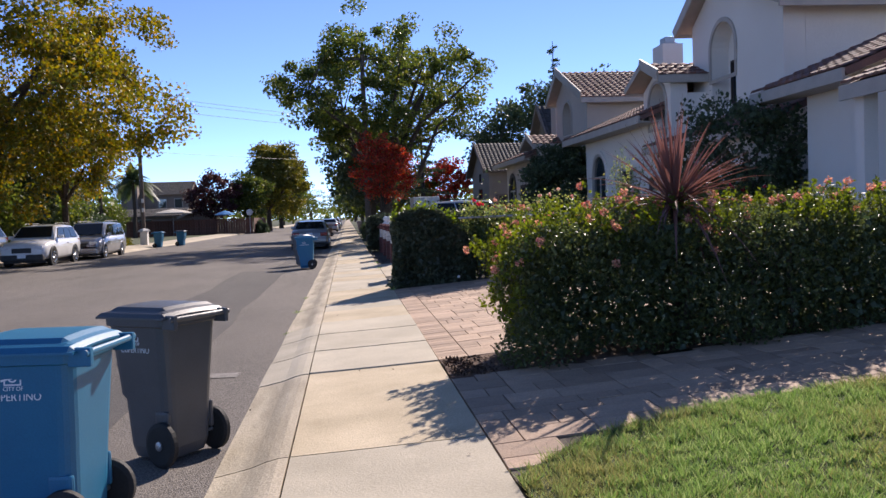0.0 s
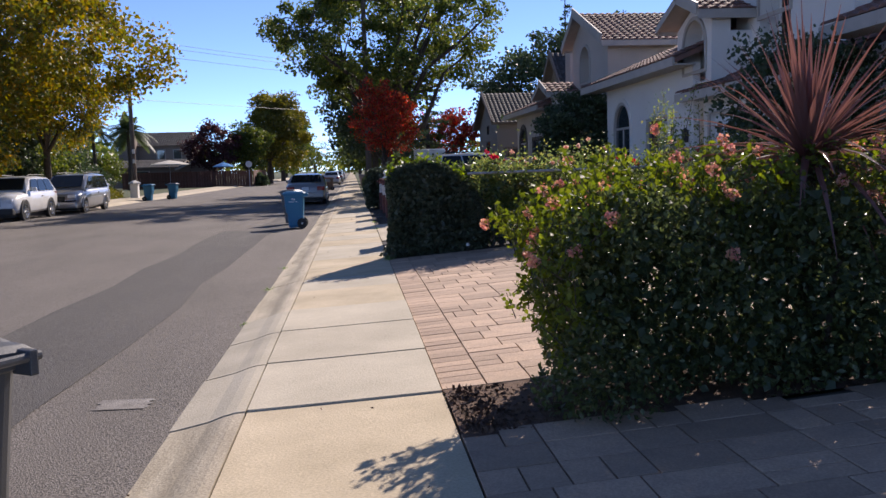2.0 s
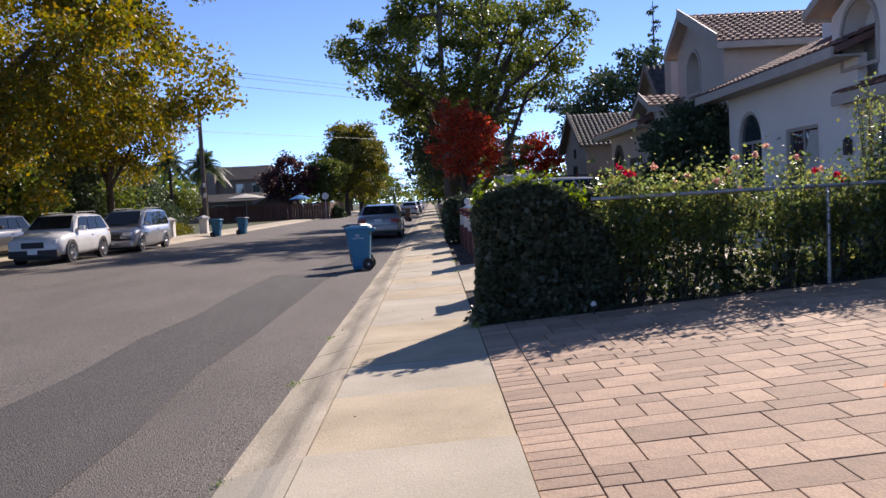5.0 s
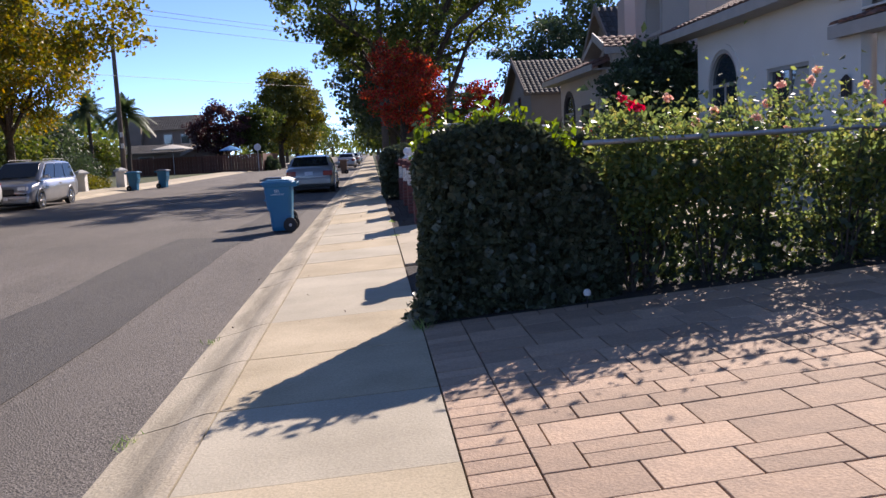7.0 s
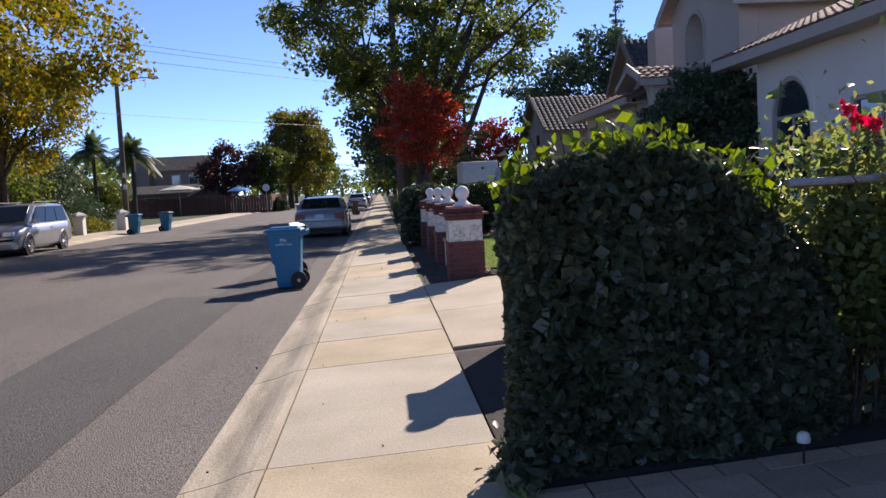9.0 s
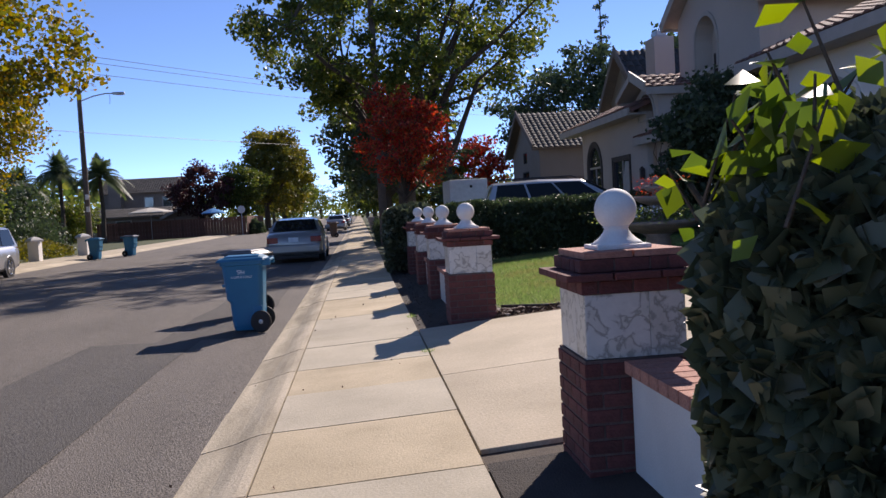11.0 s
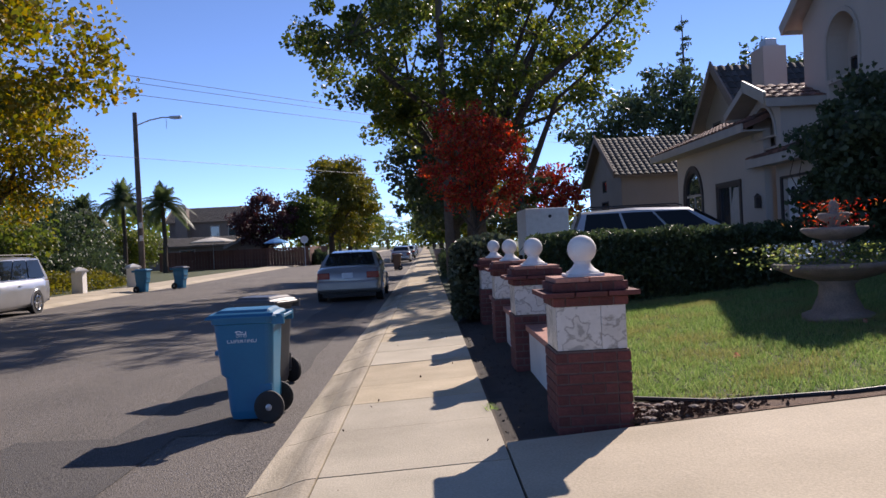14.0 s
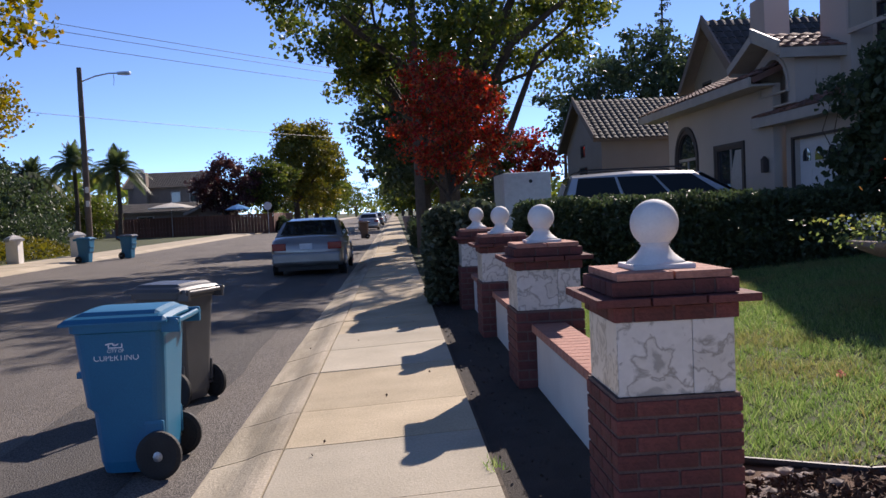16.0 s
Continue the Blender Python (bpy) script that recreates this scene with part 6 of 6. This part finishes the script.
tree("garden_tree", 5.5, 82.0, 0.3, 0.15, 1.5, (0, 0, 3.2), (2.6, 3.0, 2.2), 110, 50, 0.24, M_OLIVE, "yellow green tree in a front garden", 67, 0.45, 0.3, limbs=6)
tree("street_tree", 1.8, 66.0, 0.05, 0.25, 2.4, (-0.6, 0, 5.6), (3.2, 3.2, 3.6), 170, 60, 0.26, M_DARKLEAF, "dark green street tree beyond a red tree", 68, 0.5, 0.3, limbs=8)
for k, (x, y, r, hgt, mt_) in enumerate(((2.5, 95, 4.0, 8, M_GREENLEAF), (3.0, 118, 4.5, 9, M_DARKLEAF), (2.5, 150, 5, 9, M_GREENLEAF), (-16, 178, 5, 9, M_OLIVE), (3.0, 190, 5, 10, M_DARKLEAF), (-16, 215, 6, 10, M_GREENLEAF), (2, 240, 6, 11, M_GREENLEAF), (-17, 268, 7, 11, M_DARKLEAF), (3, 300, 8, 12, M_DARKLEAF), (-14, 330, 9, 12, M_GREENLEAF))):
    tree("street_tree", x, y, 0, 0.3, 2.5, (0, 0, hgt * 0.6), (r, r, hgt * 0.42), 110, 45, 0.4, mt_, "street tree far along the road", 80 + k, 0.7, 0.3, limbs=6)


def bush(x, y, rx, ry, h, material, n, leaf, seed, label, z=0.0):
    rng = np.random.default_rng(seed)
    b = thing("bush", pose(x, y, z), label, "bush")
    d = rng.normal(0, 1, (n, 3))
    d /= np.linalg.norm(d, axis=1)[:, None]
    d[:, 2] = np.abs(d[:, 2])
    k = 1 + 0.15 * np.sin(d[:, 0] * 6 + seed) + 0.12 * np.sin(d[:, 1] * 7 + d[:, 2] * 5)
    p = d * np.array([rx, ry, h]) * (rng.uniform(0.55, 1, n) ** 0.5 * k)[:, None]
    tagged(link("leaves", leaf_mesh("leaves", p, leaf, rng, d, wide=0.7), material, b), kind="stuff")
    for i in range(5):
        q = p[i] * 0.8
        part("stem", tube([(0, 0, -0.05), q * 0.5, q], [0.03, 0.02, 0.008], 5), M_BARK, b)


bush(-17.5, 62.0, 1.6, 6.0, 1.0, M_OLIVE, 5000, 0.14, 91, "low dry hedge in a garden across the street")
bush(-17.3, 52.0, 1.4, 3.0, 0.9, M_GREENLEAF, 3000, 0.14, 92, "low green bush across the street")
bush(-20.5, 70.0, 2.5, 4.0, 2.2, M_DARKLEAF, 4000, 0.2, 93, "dark bush in a garden across the street")
bush(2.2, 76.0, 1.2, 3.0, 1.3, M_DARKLEAF, 3000, 0.18, 94, "dark bush beside the far pavement")
bush(2.4, 64.0, 1.0, 2.0, 1.0, M_OLIVE, 2500, 0.14, 95, "yellow green bush beside the far pavement")
bush(3.5, 58.0, 1.3, 2.0, 1.2, M_OLIVE, 2500, 0.14, 96, "yellow green bush in a front garden", 0.2)
bush(-10.4, 103.0, 0.8, 1.4, 1.4, M_DARKLEAF, 2200, 0.2, 97, "dark bush at the end of a fence")
bush(9.4, 33.6, 0.5, 0.6, 0.7, M_ROSELEAF, 1200, 0.07, 98, "small bush at a house corner", 0.6)


def conifer(x, y, h, r, seed, label, z=0.3, material=None, thin=1.0, limbs=70):
    rng = np.random.default_rng(seed)
    t = thing("conifer", pose(x, y, z), label, "conifer tree")
    part("trunk", tube([(0, 0, -0.1), (0, 0, h * 0.5), (0, 0, h)], [0.25, 0.16, 0.03], 8), M_BARK, t)
    bm = bmesh.new()
    pos = []
    for i in range(limbs):
        f = rng.uniform(0.12, 0.98)
        a = rng.uniform(0, 2 * math.pi)
        L = r * (1 - f) ** 0.8 * rng.uniform(0.6, 1.15) + 0.25
        e = np.array([math.cos(a) * L, math.sin(a) * L, h * f - 0.12 * L])
        tube([(0, 0, h * f), e * [0.6, 0.6, 1] + [0, 0, 0.04 * L], e], [0.05, 0.03, 0.01], 4, bm)
        k = int(60 * thin)
        s = rng.uniform(0.2, 1, (k, 1))
        pos.append(np.array([0, 0, h * f]) * (1 - s) + e * s + rng.normal(0, 0.16, (k, 3)) * [1, 1, 0.5])
    tagged(part("branches", bm, M_BARK, t), kind="stuff")
    tagged(link("needles", leaf_mesh("needles", np.concatenate(pos), 0.26, rng, wide=0.4, droop=0.6), material or M_DARKLEAF, t), kind="stuff")


conifer(6.6, 76.0, 9.5, 3.4, 101, "blue green cedar with level drooping branches", limbs=60)
conifer(22.3, 90.0, 19.0, 1.6, 102, "tall thin sparse conifer behind the houses", 0.5, thin=0.7, limbs=80)


def palm(x, y, h, seed):
    rng = random.Random(seed)
    p = thing("palm_tree", pose(x, y, 0), "feathery palm tree in a garden across the street", "palm tree")
    part("trunk", tube([(0, 0, -0.1), (0.1, 0, h * 0.5), (0, 0, h)], [0.24, 0.18, 0.17], 9), M_BARK, p)
    for i in range(46):
        az, el = rng.uniform(0, 2 * math.pi), radians(rng.uniform(0, 85))
        L = rng.uniform(2.4, 3.3)
        d = Vector((math.cos(az) * math.cos(el), math.sin(az) * math.cos(el), math.sin(el)))
        s = Vector((-math.sin(az), math.cos(az), 0))
        bm = bmesh.new()
        at = lambda t: Vector((0, 0, h)) + d * L * t + Vector((0, 0, -1.5 * t * t * (0.5 + math.cos(el))))
        tube([at(0), at(.33), at(.66), at(1)], [0.03, 0.022, 0.015, 0.005], 4, bm)
        for k in range(4, 26):
            t = k / 26
            for sg in (-1, 1):
                b = at(t)
                tip = b + s * sg * 0.7 * math.sin(math.pi * (0.15 + 0.8 * t)) + d * 0.25 + Vector((0, 0, -0.4))
                w = (at(min(1, t + 0.02)) - b) * 1.1
                bm.faces.new([bm.verts.new(q) for q in (b - w, b + w, tip)])
        part("frond", bm, M_PALM, p)


palm(-26.5, 95.0, 6.5, 1)
palm(-23.0, 95.0, 6.0, 2)
palm(-30.5, 96.0, 5.6, 3)

wr_ = np.random.default_rng(150)
wx = np.concatenate([wr_.uniform(-160, 170, 9000), wr_.uniform(-150, -45, 4000), wr_.uniform(30, 150, 4000)])
wy = np.concatenate([wr_.uniform(380, 440, 9000), wr_.uniform(170, 260, 4000), wr_.uniform(150, 230, 4000)])
top = 9 + 4 * np.sin(wx * 0.11) * np.sin(wx * 0.037 + 1) + 2 * np.sin(wx * 0.31 + wy * 0.1)
wz = np.maximum(top, 4) * wr_.uniform(0, 1, len(wx)) ** 0.6
tagged(link("far_woods", leaf_mesh("far_woods", np.stack([wx, wy, wz], 1), 1.6, wr_, wide=0.8), M_GREENLEAF), "green trees in the far distance along the street", "trees", kind="stuff")

# ---- poles, wires, far street things ----
lp = thing("street_lamp", pose(-15.5, 66.5, 0.0), "street lamp arm on a weathered wooden pole across the street", "street lamp")
part("pole", tube([(0, 0, -0.2), (0, 0, 5), (0, 0, 9.45)], [0.17, 0.15, 0.12], 12), M_POLE, lp)
part("arm", tube([(0.1, 0, 8.75), (0.8, 0, 9.0), (1.5, 0, 9.12), (2.0, 0, 9.1)], 0.035, 8), M_METAL, lp)
head = part("lamp_head", box(1.9, 2.55, -0.14, 0.14, 9.03, 9.17, 0.04), M_METAL, lp, "grey metal lamp head")
part("lens", box(2.1, 2.5, -0.1, 0.1, 9.0, 9.04, 0.01), M_LAMP, head)
part("hanging_bracket", tube([(1.7, 0, 9.05), (1.72, 0, 8.75), (1.68, 0, 8.5)], 0.015, 5), M_METAL, lp)
for z in (2.4, 3.1):
    part("sign_plate", box(-0.02, 0.16, -0.19, -0.17, z, z + 0.3, 0.004), M_WHITE, lp)
up = thing("utility_pole", pose(1.0, 50.2, 0.05), "tall weathered grey wooden utility pole beside a tree", "utility pole")
part("pole", tube([(0, 0, -0.2), (0, 0, 6), (0, 0, 11.2)], [0.17, 0.15, 0.12], 12), M_POLE, up)
part("cross_arm", box(-1.1, 1.1, -0.06, 0.06, 10.5, 10.64, 0.01), M_POLE, up)


def wire(a, b, sag, r=0.014):
    a, b = Vector(a), Vector(b)
    pts = []
    for i in range(17):
        t = i / 16
        pts.append(a.lerp(b, t) - Vector((0, 0, sag * 4 * t * (1 - t))))
    tagged(finish("overhead_wire", tube(pts, r, 5), M_WIRE), "thin black overhead wire across the street", "wire", "overhead wires")


wire((-30.0, 41.5, 10.9), (16.0, 99.3, 10.9), 0.5)
wire((-30.0, 42.3, 10.7), (16.0, 100.1, 10.7), 0.5)
wire((-30.0, 41.5, 10.0), (16.0, 99.3, 10.0), 0.5)
wire((-27.0, 34.6, 6.1), (7.0, 128.0, 9.4), 0.3)
for x, y, z in ((-30.0, 41.9, 11.2), (16.0, 99.7, 11.2)):
    q = thing("utility_pole", pose(x, y, 0), "weathered wooden utility pole carrying wires", "utility pole")
    part("pole", tube([(0, 0, -0.2), (0, 0, 6), (0, 0, z)], [0.17, 0.15, 0.12], 10), M_POLE, q)

ff = thing("wooden_fence", pose(-16.4, 101.0, 0), "red brown wooden board fence across the street", "fence")
board = bpy.data.meshes.new("board")
bmb = box(-0.135, 0.135, -0.012, 0.012, 0, 1.8, 0.005)
bmb.to_mesh(board)
bmb.free()
for i in range(50):
    b = link("board", board, M_FENCE, ff)
    b.matrix_basis = pose(-8.85 + i * 0.285, 0, 0)
for i in range(50):
    b = link("board", board, M_FENCE, ff)
    b.matrix_basis = pose(5.4, i * 0.285, 0, 0, 0, 90)
for i in range(7):
    part("post", box(-8.5 + i * 2.3, -8.4 + i * 2.3, 0.02, 0.12, -0.1, 1.95, 0.008), M_FENCE, ff)
part("rail", box(-8.9, 5.4, 0.015, 0.06, 1.4, 1.5, 0.005), M_FENCE, ff)


def umbrella(x, y, r, h, material, label):
    u = thing("garden_umbrella", pose(x, y, 0), label, "umbrella")
    part("pole", tube([(0, 0, -0.05), (0, 0, h)], 0.025, 8), M_METAL, u)
    part("canopy", lathe([(r, h - 0.5), (r * 0.98, h - 0.42), (r * 0.5, h - 0.16), (0.15, h - 0.02), (0.05, h + 0.05)], 8), material, u)
    part("base_plate", lathe([(0.28, -0.02), (0.28, 0.05), (0.06, 0.09)], 14), M_PLASTIC, u)


umbrella(-19.8, 99.3, 2.1, 3.1, M_CANVAS, "cream canvas garden parasol by a fence")
umbrella(-14.5, 102.5, 1.2, 2.75, M_CANVAS_BLUE, "blue canvas garden parasol behind a fence")
ss = thing("stop_sign", pose(-11.3, 99.5, 0), "octagonal sign on a steel post seen from behind", "traffic sign")
part("post", tube([(0, 0, -0.1), (0, 0, 2.8)], 0.03, 8), M_METAL, ss)
part("plate", turned(lathe([(0.38, -0.01), (0.38, 0.01)], 8), pose(0, -0.04, 2.45, 90)), M_METAL, ss)


def gate_post(x, y):
    g = thing("garden_post", pose(x, y, 0.05), "pale stucco garden post with a pyramid cap", "gate pillar", "pale garden posts across the street")
    part("shaft", box(-0.24, 0.24, -0.24, 0.24, -0.1, 0.92, 0.015), M_STUCCO_W, g)
    part("cap", lathe([(0.42, 0.92), (0.42, 1.0), (0.28, 1.08), (0.05, 1.16)], 4), M_STUCCO_W, g)


gate_post(-14.9, 56.5)
gate_post(-14.3, 61.5)
gate_post(-15.6, 49.5)
planter = thing("stone_planter", pose(1.15, 80.0, 0.05), "brown stone planter urn beside the far pavement", "planter")
part("urn", lathe([(0.3, -0.02), (0.36, 0.1), (0.45, 0.6), (0.55, 1.0), (0.5, 1.05), (0.4, 0.95)], 18), M_STONE, planter, smooth=True)


# ---- driveway pavers, nearest as parts, the rest joined ----
def pavers(name, label, x0, x1, y0, y1, seed, inside, limit_x, border=True):
    rng = random.Random(seed)
    p = thing(name, Matrix(), label, "paving", kind="structure")
    verts, faces = [], []
    count = [0]
    shapes = {}
    slope = math.degrees(math.atan(0.07))

    def lay(a, b, c, d):
        cx, cy = (a + b) / 2, (c + d) / 2
        if not inside(cx, cy):
            return
        z = yard_z(cx) + rng.uniform(-0.002, 0.002)
        if cx < limit_x and count[0] < 290:
            key = (round(b - a, 3), round(d - c, 3))
            if key not in shapes:
                me = bpy.data.meshes.new("paver")
                q = box(-(b - a) / 2 + .004, (b - a) / 2 - .004, -(d - c) / 2 + .004, (d - c) / 2 - .004, -0.03, 0.004, 0.004)
                q.to_mesh(me)
                q.free()
                shapes[key] = me
            ob = link("paver", shapes[key], M_PAVER, p)
            ob.matrix_basis = pose(cx, cy, z, rng.uniform(-.25, .25), -slope + rng.uniform(-.25, .25), 0)
            count[0] += 1
        else:
            k = len(verts)
            g, e = 0.005, 0.011
            for zz, gg in ((-0.02, g), (0.001, g), (0.004, e)):
                for px, py in ((a + gg, c + gg), (b - gg, c + gg), (b - gg, d - gg), (a + gg, d - gg)):
                    verts.append((px, py, yard_z(px) + zz))
            for l in (0, 4):
                for i in range(4):
                    faces.append((k + l + i, k + l + (i + 1) % 4, k + l + 4 + (i + 1) % 4, k + l + 4 + i))
            faces.append((k + 8, k + 9, k + 10, k + 11))

    y = y0
    xs = x0
    if border:
        while y < y1 - 0.05:
            lay(x0, x0 + 0.3, y, min(y + 0.15, y1))
            y += 0.15
        xs = x0 + 0.3
    y = y0
    while y < y1 - 0.05:
        d = rng.choice((0.3, 0.3, 0.2))
        d = min(d, y1 - y)
        x = xs - rng.choice((0, 0.1, 0.2))
        while x < x1:
            w = rng.choice((0.2, 0.3, 0.4, 0.4, 0.5))
            a = max(x, xs)
            if x + w - a > 0.06:
                if w == 0.4 and d == 0.3 and rng.random() < 0.3:
                    lay(a, x + w, y, y + 0.15)
                    lay(a, x + w, y + 0.15, y + d)
                else:
                    lay(a, x + w, y, y + d)
            x += w
        y += d
    if verts:
        me = bpy.data.meshes.new("far_pavers")
        me.from_pydata(verts, [], faces)
        tagged(link("far_pavers", me, M_PAVER_STUFF, p), kind="stuff")


pavers("paver_driveway", "tan and red clay paver driveway with a soldier course", 0.636, 9.6, 8.74, 16.9, 7, lambda x, y: not (x > 1.7 and y < 9.5), 2.6)
pavers("paver_walk", "clay paver walk in the shade of a hedge", 0.638, 9.6, 4.8, 8.0, 8, lambda x, y: y > np.interp(x, (0.66, 1.03, 1.45, 2.3, 3.2), (4.9, 5.3, 5.56, 5.82, 5.86)) and y < 7.72 + max(0, (x - 2.5)) * 0.02, 2.2, False)
